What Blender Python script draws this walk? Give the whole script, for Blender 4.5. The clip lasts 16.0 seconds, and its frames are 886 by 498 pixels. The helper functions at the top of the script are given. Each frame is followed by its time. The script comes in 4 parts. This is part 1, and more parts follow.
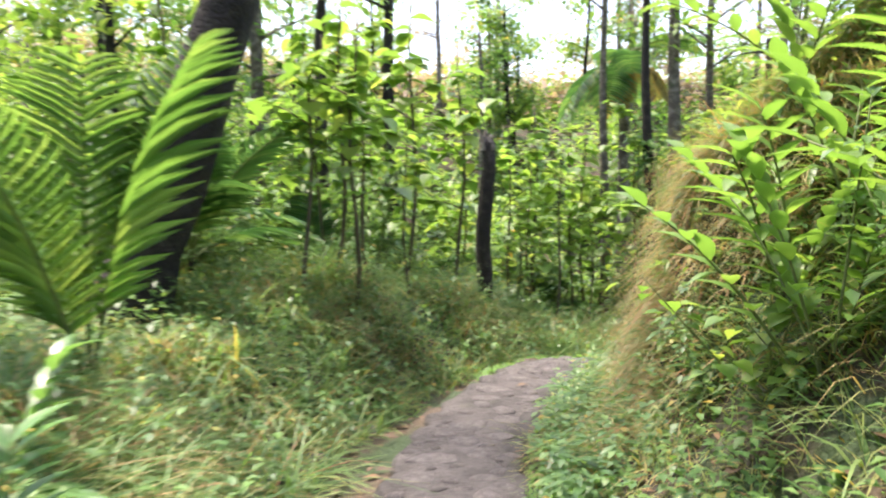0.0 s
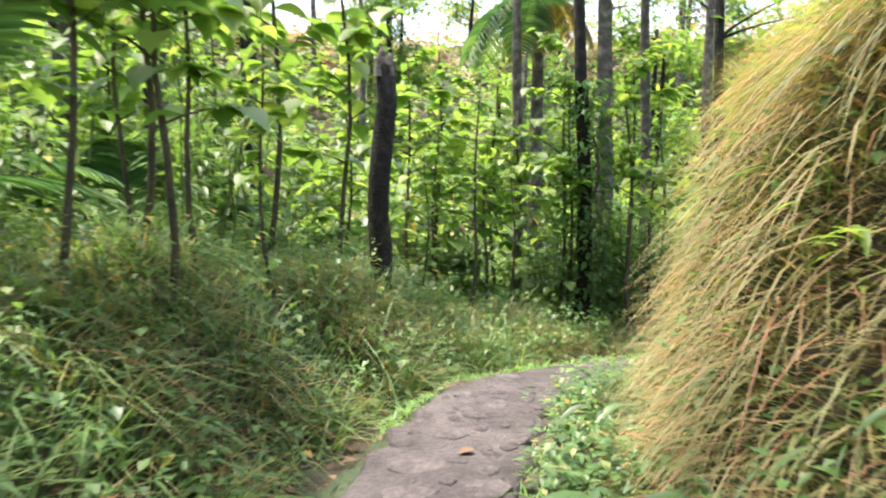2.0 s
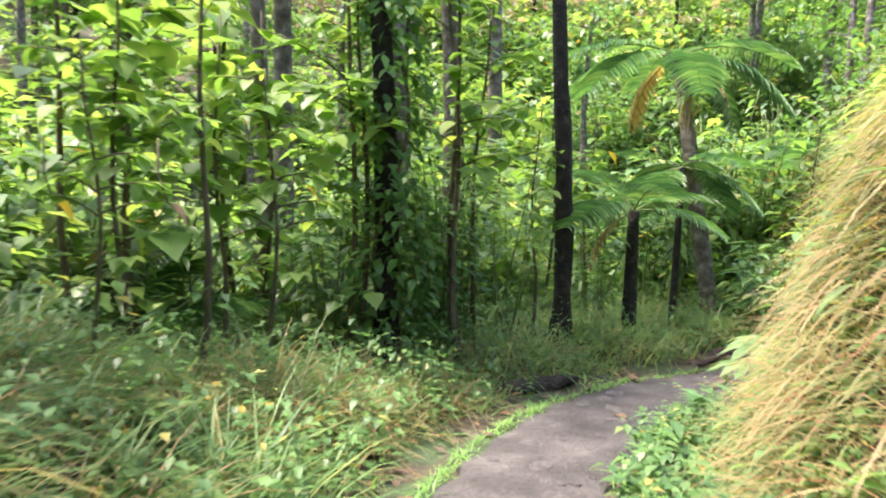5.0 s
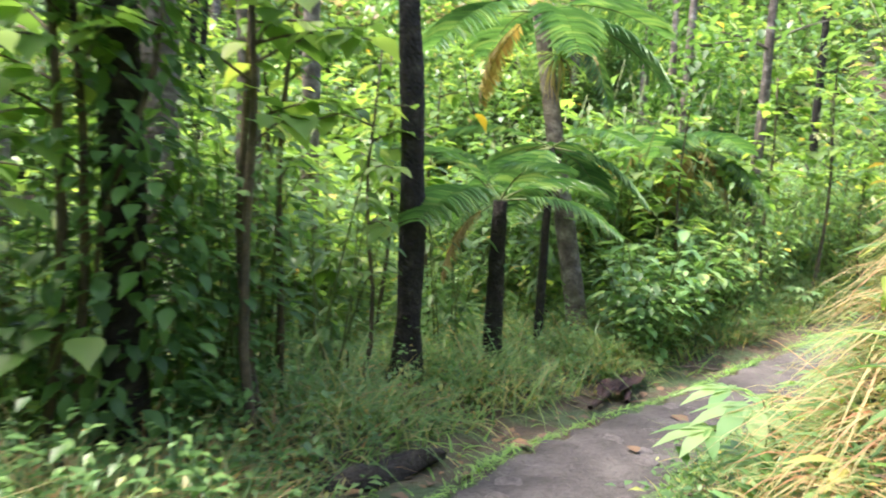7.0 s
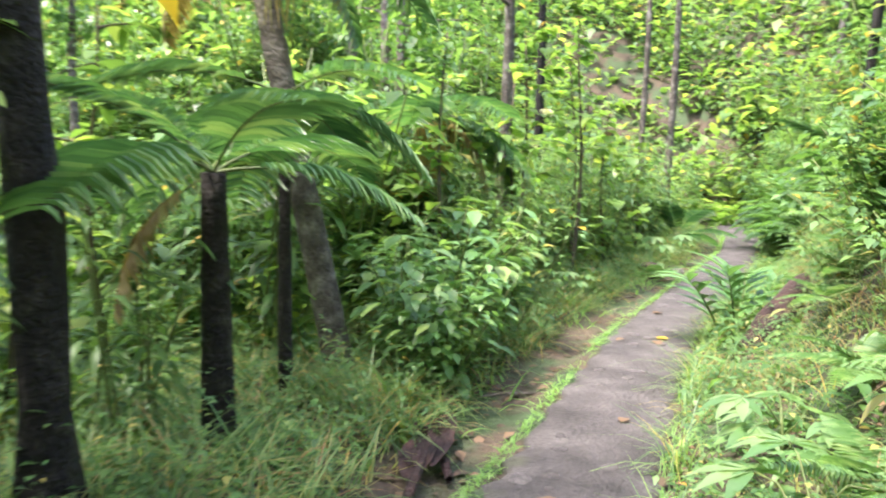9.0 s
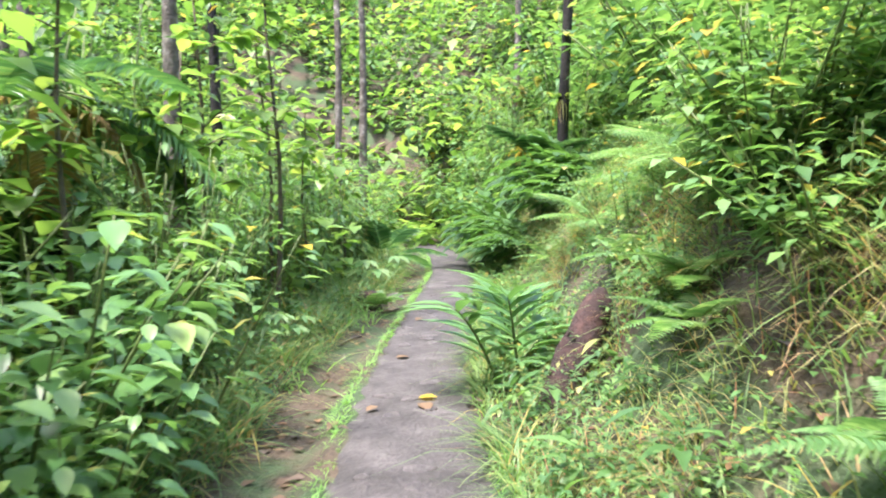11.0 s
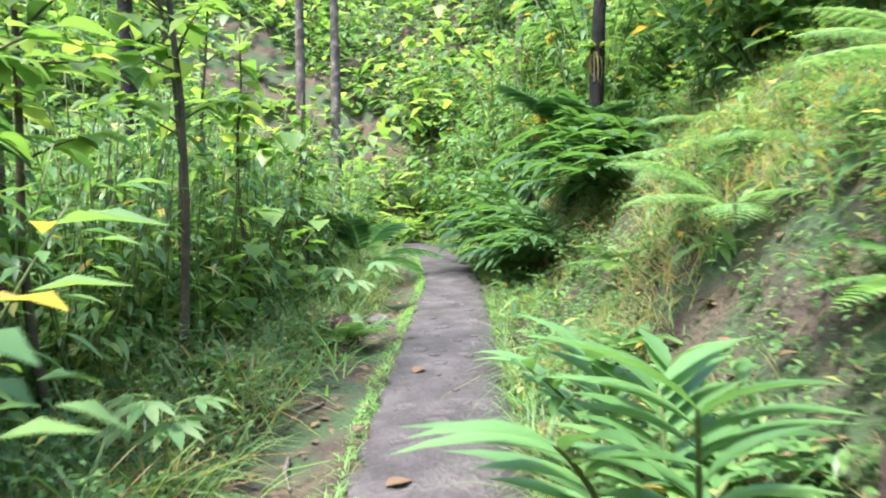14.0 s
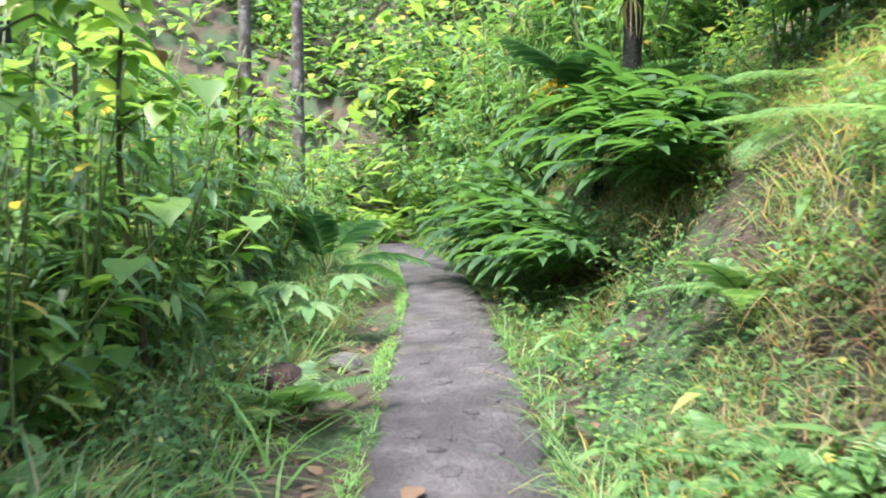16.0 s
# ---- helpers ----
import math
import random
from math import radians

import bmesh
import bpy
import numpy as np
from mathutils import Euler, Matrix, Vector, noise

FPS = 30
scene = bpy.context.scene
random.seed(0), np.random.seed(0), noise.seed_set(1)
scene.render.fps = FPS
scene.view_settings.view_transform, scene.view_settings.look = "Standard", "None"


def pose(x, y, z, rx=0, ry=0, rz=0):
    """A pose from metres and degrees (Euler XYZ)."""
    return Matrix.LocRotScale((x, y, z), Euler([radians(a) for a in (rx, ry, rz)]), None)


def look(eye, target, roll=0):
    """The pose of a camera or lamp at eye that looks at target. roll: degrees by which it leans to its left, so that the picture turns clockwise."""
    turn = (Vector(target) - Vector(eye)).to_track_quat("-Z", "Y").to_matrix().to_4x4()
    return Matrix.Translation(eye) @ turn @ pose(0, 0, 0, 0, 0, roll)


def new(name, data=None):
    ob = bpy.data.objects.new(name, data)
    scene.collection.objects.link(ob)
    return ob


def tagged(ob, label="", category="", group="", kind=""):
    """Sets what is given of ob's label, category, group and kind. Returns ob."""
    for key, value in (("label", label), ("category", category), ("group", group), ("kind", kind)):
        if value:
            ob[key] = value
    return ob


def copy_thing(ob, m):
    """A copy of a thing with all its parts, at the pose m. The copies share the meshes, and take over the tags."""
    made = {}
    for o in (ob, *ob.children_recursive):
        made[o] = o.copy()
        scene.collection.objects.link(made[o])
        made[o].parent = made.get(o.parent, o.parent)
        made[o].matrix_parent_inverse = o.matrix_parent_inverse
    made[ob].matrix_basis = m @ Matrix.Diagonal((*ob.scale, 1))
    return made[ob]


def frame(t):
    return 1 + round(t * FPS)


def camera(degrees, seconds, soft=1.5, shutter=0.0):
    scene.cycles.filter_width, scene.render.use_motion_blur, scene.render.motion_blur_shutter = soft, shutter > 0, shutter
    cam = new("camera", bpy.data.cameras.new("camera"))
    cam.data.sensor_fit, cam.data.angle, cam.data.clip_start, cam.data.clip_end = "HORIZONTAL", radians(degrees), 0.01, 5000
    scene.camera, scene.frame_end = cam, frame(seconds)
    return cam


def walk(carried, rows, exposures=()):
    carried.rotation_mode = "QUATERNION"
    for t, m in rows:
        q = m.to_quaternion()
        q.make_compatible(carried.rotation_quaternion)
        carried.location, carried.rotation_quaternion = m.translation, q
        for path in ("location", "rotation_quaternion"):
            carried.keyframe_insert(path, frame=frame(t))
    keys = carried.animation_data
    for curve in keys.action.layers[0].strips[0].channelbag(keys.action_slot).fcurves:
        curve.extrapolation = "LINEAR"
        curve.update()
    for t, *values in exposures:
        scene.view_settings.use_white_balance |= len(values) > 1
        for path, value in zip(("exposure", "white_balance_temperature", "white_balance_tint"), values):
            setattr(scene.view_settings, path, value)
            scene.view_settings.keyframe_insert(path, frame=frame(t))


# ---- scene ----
cam = camera(60.7, 16.0, soft=2.0, shutter=0.5)
PATH = [
    (0.0, 0.000, 0.000, 1.437, 86.00, -0.00, 0.00),
    (0.5, 0.026, 0.708, 1.343, 85.62, -0.56, -5.17),
    (1.0, 0.031, 1.382, 1.256, 84.73, -1.56, -6.51),
    (1.5, 0.000, 2.077, 1.234, 84.63, -0.80, -7.16),
    (2.0, -0.018, 2.754, 1.187, 84.15, -0.55, -9.28),
    (2.5, -0.013, 3.423, 1.140, 82.62, -0.48, -14.20),
    (3.0, 0.040, 4.136, 1.072, 82.51, 0.03, -18.54),
    (5.5, 0.945, 7.069, 0.933, 82.16, -2.32, -33.29),
    (6.0, 1.264, 7.556, 0.851, 82.86, -2.96, -36.43),
    (6.5, 1.564, 8.013, 0.775, 82.53, -2.26, -40.26),
    (7.0, 1.924, 8.429, 0.679, 82.26, -3.09, -44.39),
    (7.5, 2.281, 8.862, 0.580, 81.62, -2.20, -49.54),
    (8.0, 2.695, 9.275, 0.495, 81.78, -2.90, -53.08),
    (8.5, 3.147, 9.683, 0.434, 83.29, -1.57, -60.54),
    (9.0, 3.650, 10.013, 0.359, 83.23, -1.21, -66.67),
    (9.5, 4.189, 10.308, 0.289, 83.11, -0.33, -73.51),
    (10.0, 4.773, 10.518, 0.229, 84.12, 0.01, -81.47),
    (12.5, 7.324, 10.807, -0.052, 86.33, 1.01, -93.66),
    (13.0, 7.820, 10.811, -0.053, 86.21, 0.21, -93.55),
    (13.5, 8.332, 10.863, -0.050, 85.68, 0.23, -92.66),
    (14.0, 8.893, 10.927, -0.051, 85.30, 1.24, -92.19),
    (14.5, 9.468, 10.970, -0.036, 85.22, 0.28, -90.29),
    (15.0, 10.036, 10.996, -0.067, 85.08, 1.15, -91.40),
    (15.5, 10.588, 10.972, -0.115, 84.81, 0.52, -92.87),
    (16.0, 11.150, 10.987, -0.144, 85.00, 1.00, -94.16),
]
walk(cam, [(t, pose(*p)) for t, *p in PATH], [(0.0, 1.95, 6950, 18), (3.0, 2.1, 6850, 19), (5.5, 2.25, 6700, 18), (9.0, 2.35, 6500, 18), (12.5, 2.2, 6000, 17), (16.0, 2.1, 5950, 15)])

# ---- light ----
SUN_FROM = Vector((-0.25, 0.33, 1.2)).normalized()
world = bpy.data.worlds.new("sky")
scene.world = world
world.use_nodes = True
wn = world.node_tree
sky = wn.nodes.new("ShaderNodeTexSky")
sky.sky_type = "NISHITA"
sky.sun_disc = False
sky.sun_elevation = math.asin(SUN_FROM.z)
sky.sun_rotation = math.atan2(SUN_FROM.x, SUN_FROM.y)
sky.dust_density = 3.0
sky.air_density = 1.0
wn.nodes["Background"].inputs["Strength"].default_value = 0.15
wn.links.new(sky.outputs["Color"], wn.nodes["Background"].inputs["Color"])
sun_data = bpy.data.lights.new("sun", "SUN")
sun_data.energy = 2.7
sun_data.angle = radians(12)
sun_data.color = (1.0, 0.94, 0.84)
sun = new("sun", sun_data)
sun.matrix_world = look(SUN_FROM * 60, (0, 0, 0))

# ---- materials ----


def surface(name):
    m = bpy.data.materials.new(name)
    m.use_nodes = True
    t = m.node_tree
    return m, t, t.nodes["Principled BSDF"], t.nodes["Material Output"]


def ramp_of(t, stops):
    r = t.nodes.new("ShaderNodeValToRGB")
    while len(r.color_ramp.elements) < len(stops):
        r.color_ramp.elements.new(0.5)
    for e, (p, c) in zip(r.color_ramp.elements, stops):
        e.position, e.color = p, (*c, 1)
    return r


def noise_at(t, scale, detail=4, space="Object"):
    c = t.nodes.new("ShaderNodeTexCoord")
    n = t.nodes.new("ShaderNodeTexNoise")
    n.inputs["Scale"].default_value = scale
    n.inputs["Detail"].default_value = detail
    t.links.new(c.outputs[space], n.inputs["Vector"])
    return n


def mixed(t, a, b, fac, how="MIX"):
    m = t.nodes.new("ShaderNodeMix")
    m.data_type, m.blend_type = "RGBA", how
    for sock, v in ((m.inputs[6], a), (m.inputs[7], b), (m.inputs[0], fac)):
        if isinstance(v, (int, float)):
            sock.default_value = v
        elif isinstance(v, tuple):
            sock.default_value = (*v, 1)
        else:
            t.links.new(v, sock)
    return m.outputs[2]


def leaf_mat(name, stops, rough=0.42, glow=0.4, blotch=0.25):
    """A leaf: glossy above, letting light through, each leaf of its own tone."""
    m, t, p, out = surface(name)
    g = t.nodes.new("ShaderNodeNewGeometry")
    r = ramp_of(t, stops)
    t.links.new(g.outputs["Random Per Island"], r.inputs["Fac"])
    n = noise_at(t, 2.2, 3, "Object")
    dark = ramp_of(t, [(0.3, (0.55, 0.6, 0.5)), (0.7, (1.15, 1.12, 1.0))])
    t.links.new(n.outputs["Fac"], dark.inputs["Fac"])
    col = mixed(t, r.outputs["Color"], dark.outputs["Color"], blotch * 2.4, "MULTIPLY")
    t.links.new(col, p.inputs["Base Color"])
    p.inputs["Roughness"].default_value = rough
    p.inputs["Specular IOR Level"].default_value = 0.5
    tr = t.nodes.new("ShaderNodeBsdfTranslucent")
    t.links.new(mixed(t, col, (1.0, 0.95, 0.28), 1.0, "MULTIPLY"), tr.inputs["Color"])
    gain = t.nodes.new("ShaderNodeHueSaturation")
    gain.inputs["Value"].default_value = 1.7
    t.links.new(mixed(t, col, (1.0, 0.97, 0.55), 1.0, "MULTIPLY"), gain.inputs["Color"])
    t.links.new(gain.outputs["Color"], tr.inputs["Color"])
    mx = t.nodes.new("ShaderNodeMixShader")
    mx.inputs[0].default_value = glow
    t.links.new(p.outputs[0], mx.inputs[1])
    t.links.new(tr.outputs[0], mx.inputs[2])
    t.links.new(mx.outputs[0], out.inputs[0])
    return m


def rough_mat(name, stops, scale, rough=0.85, bump=0.4, second=None, fine=None, depth=0.02):
    """Bark, soil, stone: tones from noise at two scales, with relief."""
    m, t, p, out = surface(name)
    n1, n2 = noise_at(t, scale, 6), noise_at(t, fine or scale * 7, 5)
    r = ramp_of(t, stops)
    t.links.new(n1.outputs["Fac"], r.inputs["Fac"])
    d = ramp_of(t, [(0.3, (0.6, 0.6, 0.6)), (0.7, (1.25, 1.25, 1.25))])
    t.links.new(n2.outputs["Fac"], d.inputs["Fac"])
    col = mixed(t, r.outputs["Color"], d.outputs["Color"], 0.8, "MULTIPLY")
    if second:
        n3 = noise_at(t, scale * 0.45, 5)
        k = ramp_of(t, [(second[0], (0, 0, 0)), (second[0] + 0.12, (1, 1, 1))])
        t.links.new(n3.outputs["Fac"], k.inputs["Fac"])
        col = mixed(t, col, second[1], k.outputs["Color"])
    t.links.new(col, p.inputs["Base Color"])
    p.inputs["Roughness"].default_value = rough
    b = t.nodes.new("ShaderNodeBump")
    b.inputs["Strength"].default_value = bump
    b.inputs["Distance"].default_value = depth
    t.links.new(n2.outputs["Fac"], b.inputs["Height"])
    t.links.new(b.outputs["Normal"], p.inputs["Normal"])
    return m


LEAF = leaf_mat("broad_leaf", [(0, (0.0647, 0.15, 0.0524)), (0.5, (0.111, 0.23, 0.0733)), (0.93, (0.185, 0.32, 0.105)), (0.98, (0.396, 0.38, 0.126)), (1, (0.45, 0.3, 0.06))])
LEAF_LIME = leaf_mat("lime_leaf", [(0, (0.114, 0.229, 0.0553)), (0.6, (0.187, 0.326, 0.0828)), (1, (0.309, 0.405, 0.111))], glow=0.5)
LEAF_DARK = leaf_mat("dark_leaf", [(0, (0.05, 0.125, 0.035)), (0.6, (0.09, 0.2, 0.055)), (1, (0.14, 0.28, 0.07))], rough=0.55, glow=0.4)
LEAF_GINGER = leaf_mat("ginger_leaf", [(0, (0.09, 0.2, 0.07)), (0.6, (0.15, 0.3, 0.1)), (0.96, (0.24, 0.38, 0.12)), (1, (0.45, 0.36, 0.08))], rough=0.32, glow=0.33)
PALM_LEAF = leaf_mat("palm_leaf", [(0, (0.0462, 0.13, 0.0524)), (0.7, (0.102, 0.23, 0.0837)), (1, (0.204, 0.32, 0.126))], rough=0.35, glow=0.35)
PALM_YOUNG = leaf_mat("young_palm_leaf", [(0, (0.1, 0.22, 0.06)), (0.7, (0.17, 0.31, 0.09)), (1, (0.26, 0.38, 0.13))], rough=0.35, glow=0.5)
PALM_DRY = leaf_mat("dry_palm_leaf", [(0, (0.2, 0.14, 0.06)), (0.6, (0.32, 0.24, 0.1)), (1, (0.34, 0.32, 0.14))], rough=0.6, glow=0.4)
FERN_LEAF = leaf_mat("fern_leaf", [(0, (0.1, 0.22, 0.08)), (0.6, (0.17, 0.315, 0.13)), (1, (0.26, 0.38, 0.18))], glow=0.45)
GRASS_GOLD = leaf_mat("golden_grass", [(0, (0.13, 0.2, 0.06)), (0.4, (0.24, 0.28, 0.1)), (0.7, (0.38, 0.36, 0.16)), (0.88, (0.44, 0.33, 0.17)), (1, (0.38, 0.21, 0.11))], rough=0.55, glow=0.4)
GRASS_STRAW = leaf_mat("straw_grass", [(0, (0.14, 0.2, 0.07)), (0.35, (0.29, 0.29, 0.13)), (0.65, (0.42, 0.36, 0.2)), (0.84, (0.45, 0.29, 0.17)), (1, (0.38, 0.17, 0.1))], rough=0.6, glow=0.4)
GRASS_GREEN = leaf_mat("green_grass", [(0, (0.0739, 0.17, 0.0628)), (0.6, (0.157, 0.28, 0.0941)), (0.88, (0.259, 0.36, 0.147)), (1, (0.42, 0.32, 0.1))], rough=0.5, glow=0.4)
GRASS_LIME = leaf_mat("lime_grass", [(0, (0.13, 0.29, 0.0628)), (1, (0.24, 0.43, 0.126))], rough=0.5, glow=0.45)
DEAD_LEAF = leaf_mat("dead_leaf", [(0, (0.09, 0.06, 0.04)), (0.5, (0.16, 0.1, 0.06)), (0.85, (0.23, 0.13, 0.07)), (1, (0.08, 0.075, 0.075))], rough=0.7, glow=0.08)
YELLOW_LEAF = leaf_mat("yellow_leaf", [(0, (0.62, 0.5, 0.05)), (1, (0.7, 0.42, 0.05))], glow=0.4)
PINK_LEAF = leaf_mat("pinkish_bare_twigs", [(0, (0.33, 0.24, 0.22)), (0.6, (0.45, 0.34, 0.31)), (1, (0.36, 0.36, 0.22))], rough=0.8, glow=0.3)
BARK_DARK = rough_mat("dark_bark", [(0.3, (0.008, 0.006, 0.005)), (0.55, (0.022, 0.017, 0.013)), (0.72, (0.06, 0.05, 0.04)), (0.85, (0.13, 0.12, 0.1))], 9, bump=1.0, second=(0.64, (0.03, 0.045, 0.016)), fine=40, depth=0.04)
BARK_GREY = rough_mat("grey_bark", [(0.3, (0.06, 0.047, 0.038)), (0.5, (0.14, 0.115, 0.092)), (0.65, (0.27, 0.235, 0.2)), (0.8, (0.42, 0.39, 0.35))], 8, bump=0.9, second=(0.66, (0.06, 0.08, 0.035)), fine=40, depth=0.03)
BARK_RED = rough_mat("reddish_bark", [(0.3, (0.014, 0.008, 0.007)), (0.55, (0.045, 0.02, 0.017)), (0.8, (0.12, 0.058, 0.045))], 8, bump=1.0, fine=45, depth=0.03)
STEM = rough_mat("green_stem", [(0.3, (0.06, 0.1, 0.02)), (0.7, (0.16, 0.2, 0.06))], 8, rough=0.6, bump=0.2)
STEM_BROWN = rough_mat("brown_stem", [(0.3, (0.05, 0.04, 0.025)), (0.7, (0.14, 0.11, 0.06))], 8, rough=0.8, bump=0.3)
SOIL = rough_mat("leafy_soil", [(0.3, (0.035, 0.026, 0.018)), (0.5, (0.085, 0.06, 0.038)), (0.75, (0.105, 0.075, 0.048))], 3.5, bump=0.9, second=(0.46, (0.045, 0.075, 0.028)), fine=30, depth=0.05)
PAVING = rough_mat("worn_concrete", [(0.25, (0.03, 0.026, 0.024)), (0.45, (0.06, 0.053, 0.051)), (0.6, (0.09, 0.08, 0.077)), (0.8, (0.16, 0.144, 0.138))], 3.2, rough=0.85, bump=1.0, second=(0.63, (0.07, 0.075, 0.045)), fine=34, depth=0.03)
STONE = rough_mat("paving_stone", [(0.25, (0.08, 0.071, 0.069)), (0.5, (0.14, 0.124, 0.121)), (0.75, (0.24, 0.212, 0.206))], 4, rough=0.75, bump=0.9, fine=32, depth=0.02)
PETAL = leaf_mat("white_petal", [(0, (0.8, 0.8, 0.76)), (1, (0.85, 0.85, 0.8))], glow=0.3)

# ---- mesh tools ----
rng = np.random.default_rng(7)


def mesh_of(name, vf, mat, smooth=True):
    v, f = vf
    me = bpy.data.meshes.new(name)
    v, f = np.asarray(v, np.float32), np.asarray(f, np.int32)
    me.vertices.add(len(v))
    me.vertices.foreach_set("co", v.ravel())
    me.loops.add(f.size)
    me.loops.foreach_set("vertex_index", f.ravel())
    me.polygons.add(len(f))
    me.polygons.foreach_set("loop_start", np.arange(0, f.size, 3, dtype=np.int32))
    me.update(calc_edges=True)
    me.polygons.foreach_set("use_smooth", np.full(len(f), smooth))
    me.materials.append(mat)
    return me


def join(*vfs):
    vs, fs, k = [], [], 0
    for v, f in vfs:
        vs.append(np.asarray(v))
        fs.append(np.asarray(f) + k)
        k += len(v)
    return np.concatenate(vs), np.concatenate(fs)


def part(name, vf, mat, parent=None, label=""):
    ob = new(name, mesh_of(name, vf, mat))
    ob.parent = parent
    if label:
        ob["label"] = label
    return ob


def thing(name, label, category, group=""):
    return tagged(new(name), label, category, group)


def strip_leaf(widths, droop=0.0, fold=0.0):
    """A leaf one long: rows of left, middle and right points along y, bent down and folded along the rib."""
    n = len(widths)
    v, f = [], []
    for i, w in enumerate(widths):
        y = i / (n - 1)
        z = -droop * y * y
        v += [(-w, y, z + fold * w), (0, y, z), (w, y, z + fold * w)]
    for i in range(n - 1):
        a = 3 * i
        for k in (0, 1):
            q = (a + k, a + k + 1, a + k + 4, a + k + 3)
            f += [(q[0], q[1], q[2]), (q[0], q[2], q[3])]
    return np.array(v), np.array(f)


def blade(n=4, droop=0.5, w=1.0):
    v, f = [], []
    for i in range(n):
        y = i / (n - 1)
        ww = w * (1 - y ** 1.6) * 0.5
        v += [(-ww, y * (1 - 0.25 * droop * y), -droop * y ** 2.2), (ww, y * (1 - 0.25 * droop * y), -droop * y ** 2.2)]
    for i in range(n - 1):
        a = 2 * i
        f += [(a, a + 1, a + 3), (a, a + 3, a + 2)]
    return np.array(v), np.array(f)


HEART = strip_leaf([0.1, 0.37, 0.46, 0.45, 0.36, 0.22, 0.09, 0.0], 0.25, 0.25)
OVAL = strip_leaf([0.03, 0.2, 0.28, 0.25, 0.14, 0.0], 0.25, 0.3)
LANCE = strip_leaf([0.02, 0.1, 0.13, 0.11, 0.06, 0.0], 0.35, 0.35)
SMALL = strip_leaf([0.05, 0.3, 0.0], 0.2, 0.3)
BIT = (np.array([(0, 0, 0), (-0.28, 0.42, 0.06), (0, 0.45, -0.03), (0.28, 0.42, 0.06), (0, 1, -0.18)]), np.array([(0, 2, 1), (0, 3, 2), (1, 2, 4), (2, 3, 4)]))
BLADES = [blade(4, 0.35), blade(4, 0.7), blade(5, 1.1)]


def unit(a):
    return a / np.maximum(np.linalg.norm(a, axis=-1, keepdims=True), 1e-9)


def batch(template, at, way, length, width=None, up=None):
    """The template set at many places, its y along each way."""
    tv, tf = template
    at, way = np.asarray(at, float), unit(np.asarray(way, float))
    n = len(at)
    length = np.broadcast_to(length, (n,))
    width = length if width is None else np.broadcast_to(width, (n,))
    up = np.broadcast_to(np.array([0, 0, 1.0]) if up is None else up, (n, 3))
    side = unit(np.cross(way, up + 1e-4))
    nrm = np.cross(side, way)
    v = (at[:, None] + side[:, None] * (tv[None, :, 0:1] * width[:, None, None])
         + way[:, None] * (tv[None, :, 1:2] * length[:, None, None]) + nrm[:, None] * (tv[None, :, 2:3] * length[:, None, None]))
    f = tf[None] + (np.arange(n) * len(tv))[:, None, None]
    return v.reshape(-1, 3), f.reshape(-1, 3)


def tube(points, radii, sides=7, rough=0.0, cap=True):
    p = np.asarray(points, float)
    r = np.broadcast_to(radii, (len(p),)).astype(float)
    d = unit(np.gradient(p, axis=0))
    ref = np.array([1.0, 0.13, 0]) if abs(d[0][2]) > 0.7 else np.array([0, 0.1, 1.0])
    a = unit(np.cross(d, ref))
    b = np.cross(d, a)
    th = np.arange(sides) * 2 * np.pi / sides
    rr = r[:, None] * (1 + rough * rng.uniform(-1, 1, (len(p), sides)))
    v = p[:, None] + rr[..., None] * (a[:, None] * np.cos(th)[None, :, None] + b[:, None] * np.sin(th)[None, :, None])
    f = []
    for i in range(len(p) - 1):
        for k in range(sides):
            q = (i * sides + k, i * sides + (k + 1) % sides, (i + 1) * sides + (k + 1) % sides, (i + 1) * sides + k)
            f += [(q[0], q[1], q[2]), (q[0], q[2], q[3])]
    v = v.reshape(-1, 3)
    if cap:
        v = np.concatenate([v, p[-1:]])
        e, o = len(v) - 1, (len(p) - 1) * sides
        f += [(o + k, o + (k + 1) % sides, e) for k in range(sides)]
    return v, np.array(f)


def arc(base, way, length, bend, n=6):
    """Points of a stem that starts along way and sags."""
    t = np.linspace(0, 1, n)[:, None]
    w = unit(np.asarray(way, float))
    return np.asarray(base, float) + w * t * length - np.array([0, 0, 1.0]) * bend * length * t ** 2


def along(pts, t):
    i = np.clip(np.asarray(t) * (len(pts) - 1), 0, len(pts) - 1.001)
    k = i.astype(int)
    f = (i - k)[:, None]
    return pts[k] * (1 - f) + pts[k + 1] * f, unit(pts[k + 1] - pts[k])


# ---- lie of the land ----
TRAIL = np.array([(0, -9, 0.85), (0, -3, 0.5), (0, 0, 0.28), (0.03, 2, 0.13), (0.06, 4.1, -0.03), (0.38, 5.6, -0.1), (0.96, 7.07, -0.17), (1.3, 7.6, -0.25),
                  (1.97, 8.42, -0.42), (2.75, 9.25, -0.6), (3.7, 9.97, -0.76), (4.8, 10.46, -0.9), (6.0, 10.68, -1.04), (7.32, 10.78, -1.15),
                  (8.9, 10.86, -1.17), (11.15, 10.9, -1.23), (13.6, 10.76, -1.25), (18.9, 10.43, -1.28), (22.1, 10.5, -1.28), (26, 11.1, -1.2), (30, 13, -1.0), (34, 17, -0.8)])


